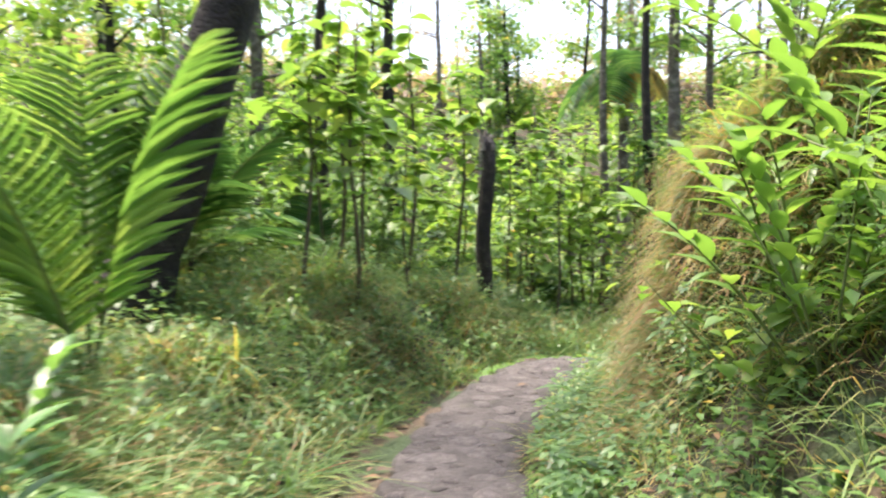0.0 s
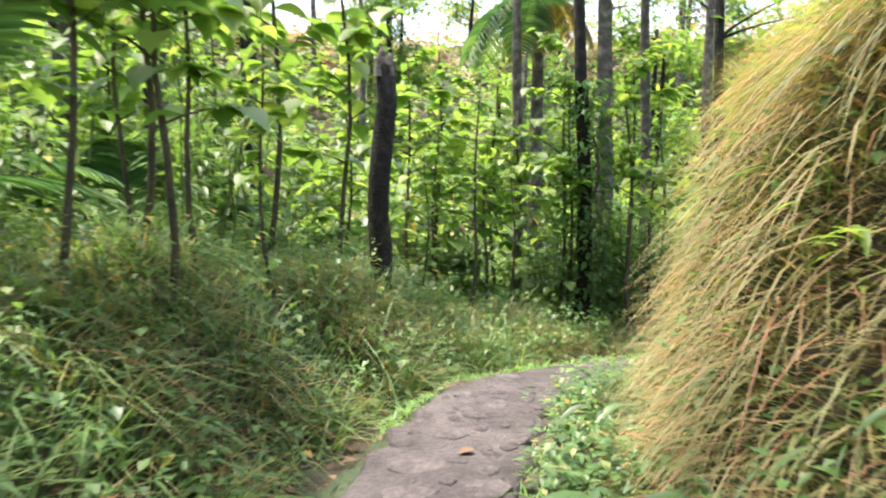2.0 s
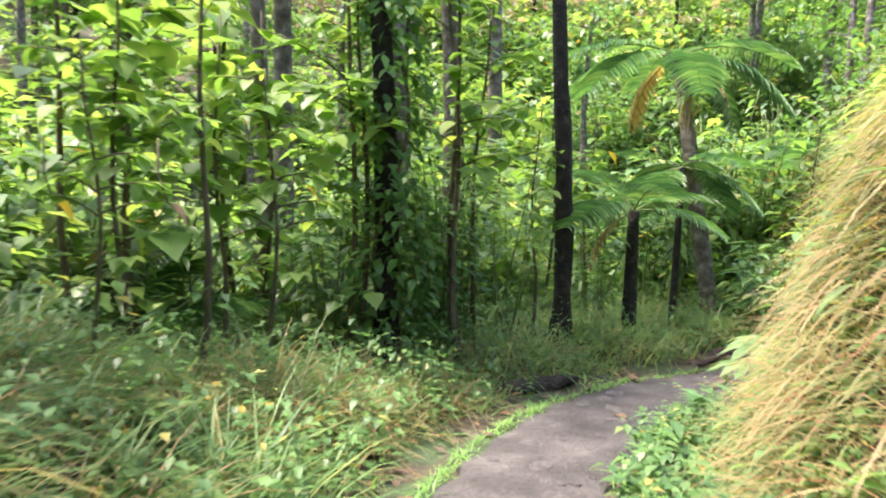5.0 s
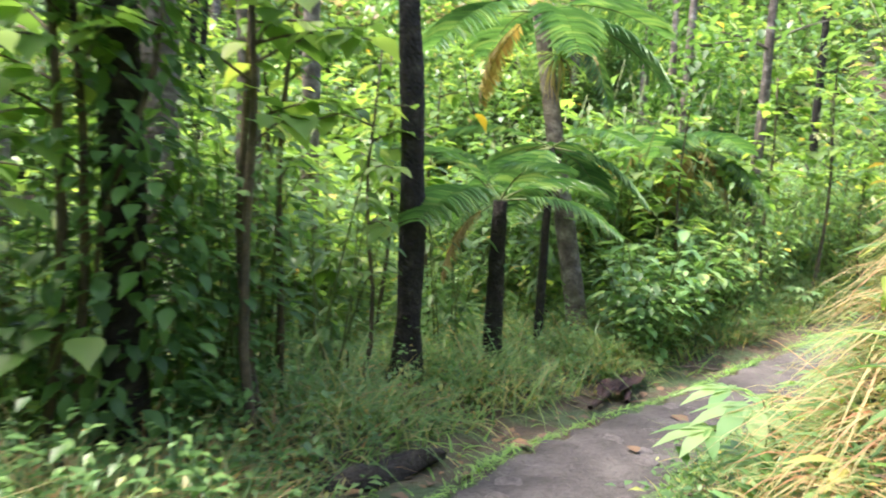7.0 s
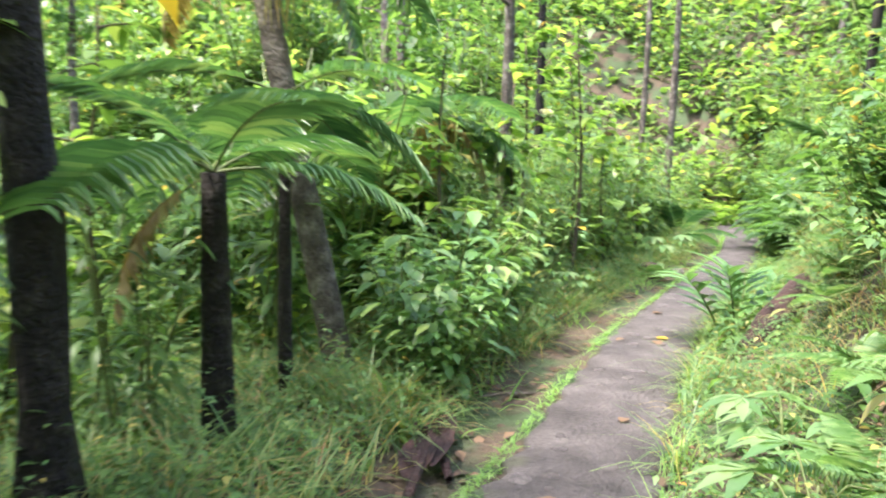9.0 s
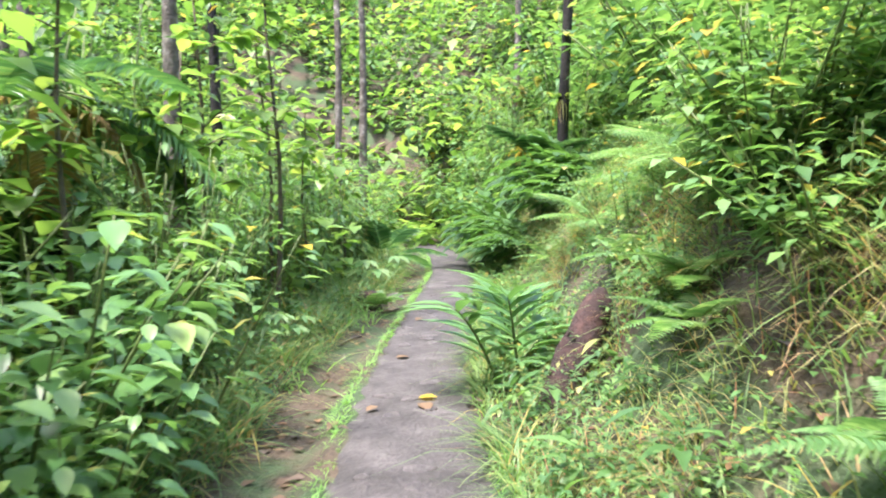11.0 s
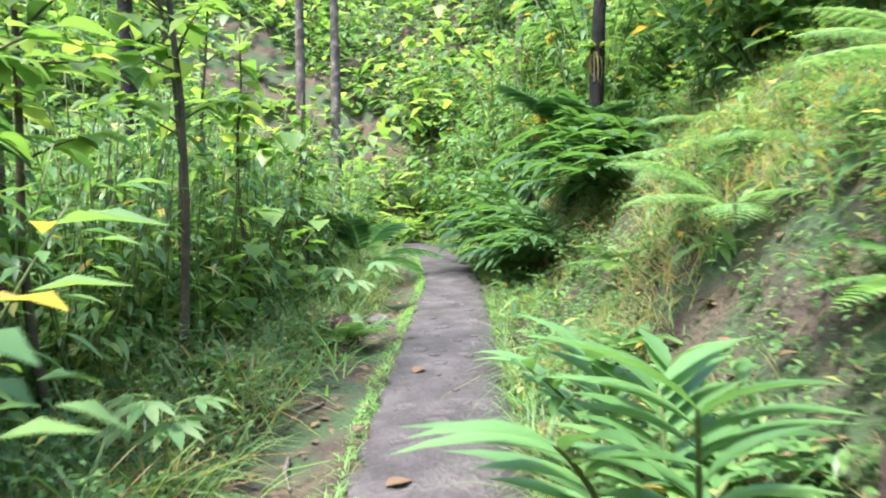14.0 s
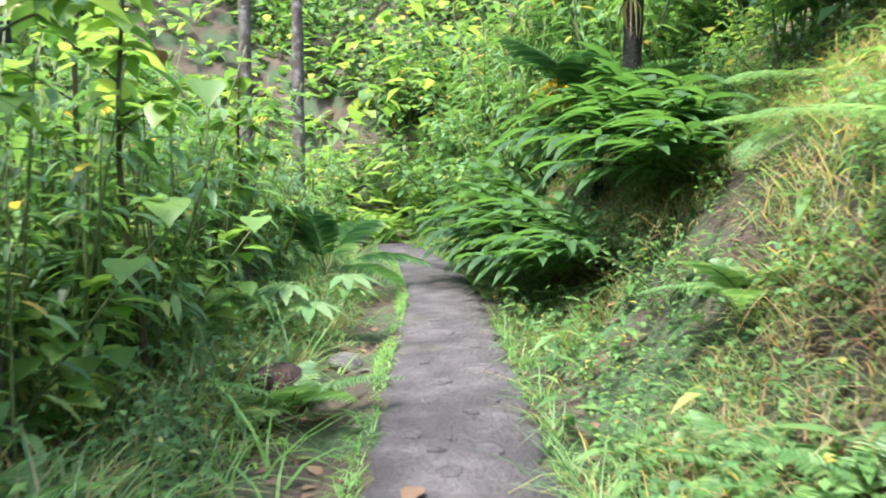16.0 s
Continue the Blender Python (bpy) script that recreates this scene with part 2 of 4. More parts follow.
def smooth_line(p, n):
    """The trail resampled at even steps and rounded."""
    s = np.concatenate([[0], np.cumsum(np.linalg.norm(np.diff(p[:, :2], axis=0), axis=1))])
    q = np.linspace(0, s[-1], n)
    out = np.stack([np.interp(q, s, p[:, i]) for i in range(3)], 1)
    for _ in range(14):
        out[1:-1] = 0.25 * out[:-2] + 0.5 * out[1:-1] + 0.25 * out[2:]
    return out


LINE = smooth_line(TRAIL, 420)
STEP = np.linalg.norm(np.diff(LINE[:, :2], axis=0), axis=1)
S_AT = np.concatenate([[0], np.cumsum(STEP)]) - 9.0
TAN = unit(np.gradient(LINE[:, :2], axis=0))
RIGHT = np.stack([TAN[:, 1], -TAN[:, 0]], 1)
HALF = 0.37


def ease(a, b, x):
    t = np.clip((x - a) / (b - a), 0, 1)
    return t * t * (3 - 2 * t)


def trail_at(x, y):
    """How far along the trail, how far to its right, and the trail's height there."""
    x, y = np.atleast_1d(x).astype(float), np.atleast_1d(y).astype(float)
    best = np.empty(len(x), int)
    for i in range(0, len(x), 20000):
        d = (x[i:i + 20000, None] - LINE[None, ::2, 0]) ** 2 + (y[i:i + 20000, None] - LINE[None, ::2, 1]) ** 2
        best[i:i + 20000] = d.argmin(1) * 2
    dx, dy = x - LINE[best, 0], y - LINE[best, 1]
    along_it = dx * TAN[best, 0] + dy * TAN[best, 1]
    off = dx * RIGHT[best, 0] + dy * RIGHT[best, 1]
    far = np.hypot(dx, dy)
    off = np.where(np.abs(along_it) > 0.5, np.sign(off) * far, off)
    return S_AT[best] + along_it, off, LINE[best, 2]


def lumps(x, y, k):
    return (np.sin(x * 1.7 * k + 0.6 * np.sin(y * 1.1 * k)) + np.sin(y * 2.1 * k + 1.3 + 0.8 * np.sin(x * 0.9 * k)) + np.sin((x + y) * 1.3 * k + 4)) / 3


def ground(x, y):
    s, d, z = trail_at(x, y)
    e = np.abs(d) - HALF
    early = 1 - ease(6.5, 10.5, s)
    late = ease(11, 14, s)
    steep = ease(3.2, 5.5, s) * (1 - ease(11.5, 14.5, s))
    foot = 0.15 + 0.33 * steep
    bank = (0.75 + 0.75 * steep) * ease(foot, 1.3 - 0.2 * steep + 0.25 * late, e) + (0.6 + 0.3 * steep + 0.12 * late) * np.maximum(e - 0.8, 0) * (1 - 0.6 * ease(5, 20, e))
    hump = ease(4.0, 6.5, s) * (1 - ease(9.3, 11.3, s))
    verge = (0.45 * early + 0.3 * hump) * ease(0.45, 1.6, e) - (0.09 + 0.1 * early * ease(4, 6, s)) * ease(0.04, 0.16, e) * (1 - ease(0.5, 0.95, e)) - 0.16 * np.maximum(e - 3.0, 0) * (1 - ease(6, 16, e)) - (1 - early) * 0.12 * np.maximum(e - 1.4, 0) * (1 - ease(6, 12, e))
    side = np.where(d > 0, bank, verge)
    side = side * (1 - ease(S_AT[-1] - 8, S_AT[-1], s)) * ease(-9, -5, s)
    r = np.hypot(x - 8, y - 9)
    north = ease(-4, 12, y - 0.6 * x)
    hill = (0.85 - 0.37 * north) * np.maximum(r - 21 + 4 * north, 0) * (1 - 0.6 * ease(30, 60, r))
    hill = np.minimum(hill, 16)
    lump = 0.085 * lumps(x, y, 2.0) * ease(0.1, 0.8, e) + 0.02 * lumps(x, y, 6) * ease(0.05, 0.4, e)
    return z + np.where(e > 0, side + lump, -0.05) + hill


def gz(x, y):
    return float(ground(np.array([x]), np.array([y]))[0])


def offset(s, d):
    """The place d to the right of the trail, s along it."""
    x = np.interp(s, S_AT, LINE[:, 0]) + d * np.interp(s, S_AT, RIGHT[:, 0])
    y = np.interp(s, S_AT, LINE[:, 1]) + d * np.interp(s, S_AT, RIGHT[:, 1])
    return x, y


# ---- ground: one sheet out to the horizon ----
def ticks(a, b, step, far):
    mid = np.arange(a, b, step)
    out, g = [], step
    while sum(out) < far:
        g *= 1.14
        out.append(g)
    o = np.cumsum(out)
    return np.concatenate([(a - o)[::-1], mid, b + o])


gx, gy = ticks(-4, 26, 0.17, 700), ticks(-3, 17, 0.17, 700)
GX, GY = np.meshgrid(gx, gy)
GZ = ground(GX.ravel(), GY.ravel())
nx, ny = len(gx), len(gy)
idx = np.arange(nx * ny).reshape(ny, nx)
a, b, c, d = idx[:-1, :-1].ravel(), idx[:-1, 1:].ravel(), idx[1:, 1:].ravel(), idx[1:, :-1].ravel()
land = part("ground", (np.stack([GX.ravel(), GY.ravel(), GZ], 1), np.concatenate([np.stack([a, b, c], 1), np.stack([a, c, d], 1)])), SOIL)
tagged(land, "dark leafy forest soil under plants", "ground", kind="structure")

# ---- the paved trail: a slab with worn, uneven edges ----
rows = []
prof = [(-1.0, -0.1), (-0.985, -0.02), (-0.9, 0.0), (-0.5, 0.012), (0, 0.016), (0.5, 0.012), (0.9, 0.0), (0.985, -0.02), (1.0, -0.1)]
keep = np.arange(2, 405)
for i in keep:
    jl, jr = 0.03 * math.sin(i * 1.7) + 0.02 * math.sin(i * 4.1), 0.03 * math.sin(i * 1.3 + 2) + 0.02 * math.sin(i * 3.7)
    for u, h in prof:
        w = HALF + (jl if u < 0 else jr)
        rows.append((LINE[i, 0] + RIGHT[i, 0] * u * w, LINE[i, 1] + RIGHT[i, 1] * u * w, LINE[i, 2] + h + 0.006 * math.sin(i * 2.3 + u * 5)))
k = len(prof)
fs = []
for i in range(len(keep) - 1):
    for j in range(k - 1):
        q = (i * k + j, i * k + j + 1, (i + 1) * k + j + 1, (i + 1) * k + j)
        fs += [(q[0], q[1], q[2]), (q[0], q[2], q[3])]
pavement = part("pavement", (np.array(rows), np.array(fs)), PAVING)
tagged(pavement, "narrow worn concrete footpath with set flat stones", "footpath", kind="structure")

# ---- kinds of plant ----


def rand_dirs(n, lo, hi, r=None):
    """Ways all round, with slopes from lo to hi."""
    r = r or rng
    a = r.uniform(0, 2 * np.pi, n)
    z = r.uniform(lo, hi, n)
    return unit(np.stack([np.cos(a), np.sin(a), z], 1))


def crown_leaves(centres, radius, each, size, template, flat=0.7):
    """Leaves in loose clumps round the twig ends."""
    c = np.repeat(centres, each, 0)
    n = len(c)
    at = c + rng.normal(0, 1, (n, 3)) * radius * np.array([1, 1, flat])
    return batch(template, at, rand_dirs(n, -0.9, 0.35), rng.uniform(0.7, 1.3, n) * size)


def make_tree(height, radius, lean, bark, leaf, crown=True, boughs=9, size=0.16, label="", spread=1.6, low=0.6, each=16, leaf_shape=OVAL):
    t = thing("tree", label or "tall slender forest tree with dark mossy trunk", "tree", "forest trees")
    n = 16
    u = np.linspace(0, 1, n)
    pts = np.stack([lean[0] * u * height + 0.05 * np.sin(u * 7), lean[1] * u * height + 0.05 * np.cos(u * 5), u * height - 0.25], 1)
    rad = radius * (1 - 0.55 * u)
    rad *= 1 + 0.05 * np.sin(u * 31)
    rad[0] *= 1.6
    rad[1] *= 1.15
    part("trunk", tube(pts, rad, 11, 0.1), bark, t)
    ends = []
    for i in range(boughs):
        k = rng.uniform(low, 0.98)
        p, _ = along(pts, [k])
        w = rand_dirs(1, 0.2, 0.9)[0]
        b = arc(p[0], w, rng.uniform(0.5, 1.0) * spread, 0.15, 5)
        part("limb", tube(b, np.linspace(radius * 0.25, radius * 0.06, 5), 5), bark, t)
        ends += [b[-1], b[-2], b[2]]
    if boughs:
        part("crown", crown_leaves(np.array(ends), 0.32 * spread / 1.6, each, size, leaf_shape), leaf, t)
    return t


def make_sapling(height, leaf, label, size=0.2, template=HEART, lean=(0.05, 0.0), branches=7, per=9):
    """A thin stem whose side twigs carry large leaves."""
    t = thing("sapling", label, "sapling", "broad-leaved saplings")
    u = np.linspace(0, 1, 7)
    pts = np.stack([lean[0] * u * height + 0.06 * np.sin(u * 5), lean[1] * u * height + 0.04 * np.sin(u * 8), u * height - 0.08], 1)
    part("stem", tube(pts, np.linspace(0.022, 0.007, 7) * height / 2.5, 6), STEM_BROWN, t)
    at, way = [], []
    for i in range(branches):
        p, _ = along(pts, [rng.uniform(0.35, 1.0)])
        b = arc(p[0], rand_dirs(1, 0.2, 0.9)[0], rng.uniform(0.3, 0.75) * height / 2.5, 0.25, 5)
        part("twig", tube(b, np.linspace(0.008, 0.003, 5), 4), STEM_BROWN, t)
        q, dq = along(b, rng.uniform(0.25, 1.0, per))
        at.append(q)
        way.append(unit(dq * 0.6 + rand_dirs(per, -0.7, 0.1)))
    q, dq = along(pts, rng.uniform(0.5, 1.0, per * 2))
    at.append(q)
    way.append(rand_dirs(per * 2, -0.6, 0.3))
    at, way = np.concatenate(at), np.concatenate(way)
    part("foliage", batch(template, at, way, rng.uniform(0.6, 1.25, len(at)) * size), leaf, t)
    return t


def make_shrub(height, leaf, label, size=0.13, stems=9, per=34, spread=0.35, template=OVAL, name="shrub", group="undergrowth shrubs"):
    t = thing(name, label, "shrub", group)
    st, at, way = [], [], []
    for i in range(stems):
        w = unit(np.array([rng.normal(0, spread), rng.normal(0, spread), 1.0]))
        b = arc((rng.normal(0, 0.12), rng.normal(0, 0.12), -0.08), w, height * rng.uniform(0.65, 1.05), rng.uniform(0, 0.15), 6)
        st.append(tube(b, np.linspace(0.011, 0.004, 6), 5))
        q, dq = along(b, rng.uniform(0.15, 1.0, per))
        off = rand_dirs(per, -0.2, 0.5)
        at.append(q + off * rng.uniform(0.0, 0.22, (per, 1)))
        way.append(unit(off + np.array([0, 0, -0.25])))
    at, way = np.concatenate(at), np.concatenate(way)
    tagged(part("branchwork", join(*st), STEM, t), kind="stuff")
    part("foliage", batch(template, at, way, rng.uniform(0.6, 1.3, len(at)) * size), leaf, t)
    return t


def make_ginger(stems, length, label, leaf_len=0.34, lean=None, spread=0.7, group="ginger-like plants", mat=None, wide=1.25):
    """Arching canes, each with two ranks of long pointed leaves."""
    t = thing("ginger_plant", label, "plant", group)
    for i in range(stems):
        w = np.array([rng.normal(0, spread), rng.normal(0, spread), 1.0])
        if lean:
            w = w * 0.6 + np.array(lean) * rng.uniform(0.6, 1.2)
        b = arc((rng.normal(0, 0.1), rng.normal(0, 0.1), -0.06), w, length * rng.uniform(0.7, 1.1), 0.28, 9)
        cane = part("cane", tube(b, np.linspace(0.012, 0.005, 9), 5), STEM, t)
        n = 13
        u = np.linspace(0.28, 1.0, n)
        q, dq = along(b, u)
        side = unit(np.cross(dq, np.array([0.01, 0, 1.0])))
        s = np.where(np.arange(n) % 2 == 0, 1.0, -1.0)[:, None]
        way = unit(dq * 0.75 + side * s * 0.85 + np.array([0, 0, 0.12]) + rng.normal(0, 0.12, (n, 3)))
        part("foliage", batch(LANCE, q, way, leaf_len * rng.uniform(0.75, 1.15, n), leaf_len * wide), mat or LEAF_GINGER, cane)
    return t


def frond_mesh(length, pairs, leaf_len, bend, droop=0.25, width=0.03, taper="palm", base=0.22):
    """Rachis along +y, rising a little and sagging, and its leaflets."""
    r = arc((0, 0, 0), (0, 1, 0.35), length, bend, 10)
    rib = tube(r, np.linspace(0.013, 0.003, 10) * length / 1.6, 5)
    u = np.linspace(base, 1.0, pairs)
    q, dq = along(r, u)
    if taper == "palm":
        env = np.sin(np.clip((u - base) / (1 - base), 0, 1) * 2.5 + 0.45) * 0.75 + 0.25
    else:
        env = (1 - (u - base) / (1 - base)) ** 0.75 * 0.95 + 0.06
    at, way, ln = [], [], []
    for s in (-1, 1):
        side = np.array([s, 0, 0.0])
        at.append(q)
        way.append(unit(side + dq * (0.55 if taper == "palm" else 0.25) + np.array([0, 0, 0.18]) + rng.normal(0, 0.05, (pairs, 3))))
        ln.append(env * leaf_len)
    if taper == "fern_big":
        env = np.sin(np.clip((u - base) / (1 - base), 0, 1) * 2.6 + 0.5) * 0.95 + 0.06
        small, heads, sizes = [], [], []
        for i in range(pairs):
            for sd in (-1, 1):
                w = unit(np.array([sd, 0, 0.0]) + dq[i] * 0.35 + np.array([0, 0, 0.1]))
                spine = arc(q[i], w, env[i] * leaf_len, 0.3, 6)
                pu, pd = along(spine, np.linspace(0.08, 1.0, 11))
                across = unit(np.cross(pd, np.array([0, 0.2, 1.0])))
                for e in (-1, 1):
                    small.append(pu)
                    heads.append(unit(across * e + pd * 0.5))
                    sizes.append(np.linspace(0.26, 0.07, 11) * env[i] * leaf_len)
        sizes = np.concatenate(sizes)
        return rib, batch(SMALL, np.concatenate(small), np.concatenate(heads), sizes, sizes * 0.7)
    leaf = strip_leaf([0.3, 0.5, 0.42, 0.0] if taper == "palm" else [0.5, 0.42, 0.3, 0.0], droop, 0.25)
    ln = np.concatenate(ln)
    return rib, batch(leaf, np.concatenate(at), np.concatenate(way), ln, np.full(len(ln), width))


PALM_FRONDS = {}


def frond_data(key, *args, **kw):
    if key not in PALM_FRONDS:
        rib, leaf = frond_mesh(*args, **kw)
        PALM_FRONDS[key] = (mesh_of("rachis", rib, STEM), mesh_of("foliage", leaf, kw_mat[key]))
    return PALM_FRONDS[key]


kw_mat = {"palm_young": PALM_YOUNG, "palm": PALM_LEAF, "palm_small": PALM_LEAF, "dry": PALM_DRY, "fern": FERN_LEAF, "fern_big": FERN_LEAF}


def add_frond(parent, key, at, heading, tip, scale, args, kw):
    rachis, leaflets = frond_data(key, *args, **kw)
    f = new("frond", rachis)
    f.parent = parent
    f.matrix_basis = pose(*at, tip, 0, heading) @ Matrix.Scale(scale, 4)
    l = new("foliage", leaflets)
    l.parent = f
    return f


def make_palm(trunk_h, trunk_r, fronds, label, scale=1.0, dry=0, lean=(0, 0), bark=BARK_DARK, tips=(-25, 35), turn=0.0, arc_deg=360.0):
    t = thing("palm", label, "palm", "palms")
    top = np.array([0, 0, 0.0])
    if trunk_h:
        n = 14
        u = np.linspace(0, 1, n)
        pts = np.stack([lean[0] * u * trunk_h, lean[1] * u * trunk_h, u * trunk_h - 0.2], 1)
        rad = trunk_r * (1 - 0.35 * u) * (1 + 0.06 * (np.arange(n) % 2))
        part("trunk", tube(pts, rad, 10, 0.03), bark, t)
        top = pts[-1]
    for i in range(fronds):
        h = turn + arc_deg * (i + 0.5) / fronds + rng.uniform(-14, 14)
        add_frond(t, "palm", top, h, rng.uniform(*tips), scale * rng.uniform(0.8, 1.1), (1.7, 27, 0.5, 0.42), dict(droop=0.3, width=0.03))
    for i in range(dry):
        add_frond(t, "dry", top, turn + 360 * i / max(dry, 1) + 20, rng.uniform(-50, -15), scale * 0.8, (1.5, 30, 0.36, 0.5), dict(droop=0.5, width=0.045))
    return t


def make_fern(fronds, scale, label, tips=(0, 45), turn=0.0, arc_deg=360.0, big=False):
    t = thing("fern", label, "fern", "ferns on the bank")
    for i in range(fronds):
        h = turn + arc_deg * (i + 0.5) / fronds + rng.uniform(-12, 12)
        if big:
            add_frond(t, "fern_big", (0, 0, 0.02), h, rng.uniform(*tips), scale * rng.uniform(0.8, 1.1), (1.1, 15, 0.3, 0.5), dict(taper="fern_big", base=0.25))
        else:
            add_frond(t, "fern", (0, 0, 0.02), h, rng.uniform(*tips), scale * rng.uniform(0.8, 1.1), (0.55, 22, 0.15, 0.45), dict(droop=0.2, width=0.021, taper="fern", base=0.2))
    return t


def make_palmate(height, size, label):
    """A thin stem with a few hand-shaped leaves of seven fingers."""
    t = thing("palmate_plant", label, "plant", "hand-leaved plants")
    part("stem", tube([(0, 0, -0.05), (0.02, 0.01, height * 0.5), (0.01, 0.03, height)], [0.009, 0.007, 0.005], 5), STEM, t)
    for i in range(6):
        a, h = i * 1.9, height * (0.55 + 0.09 * i)
        tip = np.array([math.cos(a) * size * 0.9, math.sin(a) * size * 0.9, h + 0.05])
        stalk = part("leaf_stalk", tube([(0.01, 0.02, h - 0.08), tip * (0.5, 0.5, 1), tip], 0.004, 4), STEM, t)
        th = a + np.linspace(-1.9, 1.9, 7)
        part("leaf", batch(strip_leaf([0.05, 0.17, 0.14, 0.0], 0.3, 0.2), np.tile(tip, (7, 1)), np.stack([np.cos(th), np.sin(th), 0 * th - 0.05], 1), size * (1 - 0.05 * np.abs(np.arange(7) - 3) ** 1.5)), FERN_LEAF, stalk)
    return t


def make_bromeliad(scale, mat, label):
    t = thing("bromeliad", label, "bromeliad", "bromeliads on trunks")
    n = 26
    d = rand_dirs(n, 0.0, 1.3)
    part("foliage", batch(BLADES[1], np.zeros((n, 3)), d, rng.uniform(0.7, 1.2, n) * 0.34 * scale, 0.04 * scale), mat, t)
    part("dry_foliage", batch(BLADES[2], np.zeros((16, 3)), rand_dirs(16, -0.8, 0.0), 0.3 * scale, 0.03 * scale), PALM_DRY, t)
    return t


def at_place(ob, x, y, z=None, turn=0.0, scale=1.0):
    z = gz(x, y) if z is None else z
    ob.matrix_basis = pose(x, y, z, 0, 0, turn) @ Matrix.Scale(scale, 4)
    return ob


def copy_at(ob, x, y, turn=0.0, scale=1.0, z=None):
    z = gz(x, y) if z is None else z
    ob_scale = ob.scale.copy()
    made = copy_thing(ob, pose(x, y, z, 0, 0, turn) @ Matrix.Scale(scale / ob_scale[0], 4))
    return made


# ---- named trees ----
def lone_tree(x, y, *args, turn=0, **kw):
    return at_place(make_tree(*args, **kw), x, y, turn=turn)


lone_tree(-2.5, 5.5, 6.5, 0.27, (0.34, 0.08), BARK_DARK, LEAF_DARK, boughs=5, low=0.75, label="thick dark leaning tree trunk beside the footpath")
lone_tree(3.25, 11.75, 6.5, 0.105, (-0.02, 0.02), BARK_DARK, LEAF, boughs=3, low=0.7, label="dark tree trunk wrapped in climbing ivy")
lone_tree(5.5, 12.3, 5.2, 0.105, (-0.06, 0.0), BARK_DARK, LEAF_LIME, boughs=3, low=0.75, label="straight black-barked tree at the footpath's edge")
lone_tree(4.75, 13.3, 7.0, 0.1, (-0.02, 0.0), BARK_GREY, LEAF_LIME, boughs=5, low=0.7, label="grey tree trunk behind the thicket")
lone_tree(17.6, 14.1, 6.5, 0.12, (-0.01, 0.0), BARK_DARK, LEAF, boughs=5, low=0.6, label="slim dark tree with white blossom hanging near")
lone_tree(13.0, 13.2, 6.0, 0.1, (0.0, 0.0), BARK_GREY, LEAF, boughs=5, low=0.6)
lone_tree(-0.95, 14.0, 8.0, 0.16, (0.0, 0.0), BARK_DARK, LEAF_LIME, boughs=4, low=0.75)
lone_tree(3.0, 14.2, 8.0, 0.1, (0.0, 0.0), BARK_GREY, LEAF, boughs=4, low=0.75)
lone_tree(4.0, 13.2, 8.0, 0.15, (0.0, 0.0), BARK_GREY, LEAF, boughs=4, low=0.75)
lone_tree(7.1, 16.0, 8.0, 0.14, (0.0, 0.0), BARK_GREY, LEAF, boughs=4, low=0.75)
lone_tree(-2.0, 12.0, 7.0, 0.13, (0.03, 0.0), BARK_DARK, LEAF_LIME, boughs=4, low=0.75)
lone_tree(18.4, 8.6, 7.0, 0.1, (-0.05, 0.0), BARK_DARK, LEAF, boughs=4, low=0.7)
lone_tree(23.6, 12.4, 8.0, 0.12, (0.0, 0.0), BARK_GREY, LEAF, boughs=4, low=0.7)
lone_tree(25.0, 8.65, 8.0, 0.11, (0.0, 0.0), BARK_GREY, LEAF, boughs=4, low=0.7)
lone_tree(19.0, 12.4, 7.0, 0.08, (0.0, 0.0), BARK_GREY, LEAF, boughs=4, low=0.7)

# broken-off post of a dead trunk, with a pale top
stub = thing("tree_stump", "tall broken dark mossy trunk with a pale top", "stump")
u = np.linspace(0, 1, 8)
part("trunk", tube(np.stack([0.05 * u + 0.025 * np.sin(u * 9), 0 * u, u * 2.25 - 0.2], 1), 0.105 - 0.02 * u, 10, 0.1), BARK_DARK, stub)
for k, (dx, dy, h) in enumerate(((0.03, 0.03, 0.16), (0.09, -0.03, 0.1), (0.0, -0.04, 0.07))):
    part("splinter", tube([(dx, dy, 1.95), (dx, dy, 2.05 + h * 0.6), (dx + 0.01, dy, 2.05 + h)], [0.045, 0.035, 0.012], 6, 0.25), BARK_GREY, stub, "pale splintered top")
at_place(stub, 0.5, 9.45)

# ivy leaves on the trunk by the bend
ivy = thing("ivy", "dense dark climbing ivy on a tree trunk", "ivy")
n = 900
th, hh = rng.uniform(0, 2 * np.pi, n), rng.uniform(0.2, 3.2, n)
rr = rng.uniform(0.12, 0.42, n) * (1 - 0.12 * hh)
ring = np.stack([np.cos(th), np.sin(th), 0 * th], 1)
part("foliage", batch(OVAL, ring * rr[:, None] + np.stack([0 * hh, 0 * hh, hh], 1), ring + rand_dirs(n, -1.2, 0.1), rng.uniform(0.07, 0.14, n)), LEAF_DARK, ivy)
part("vine", tube(np.stack([0.13 * np.cos(np.linspace(0, 9, 20)), 0.13 * np.sin(np.linspace(0, 9, 20)), np.linspace(-0.1, 3.2, 20)], 1), 0.014, 5), STEM_BROWN, ivy)
at_place(ivy, 3.25, 11.7)

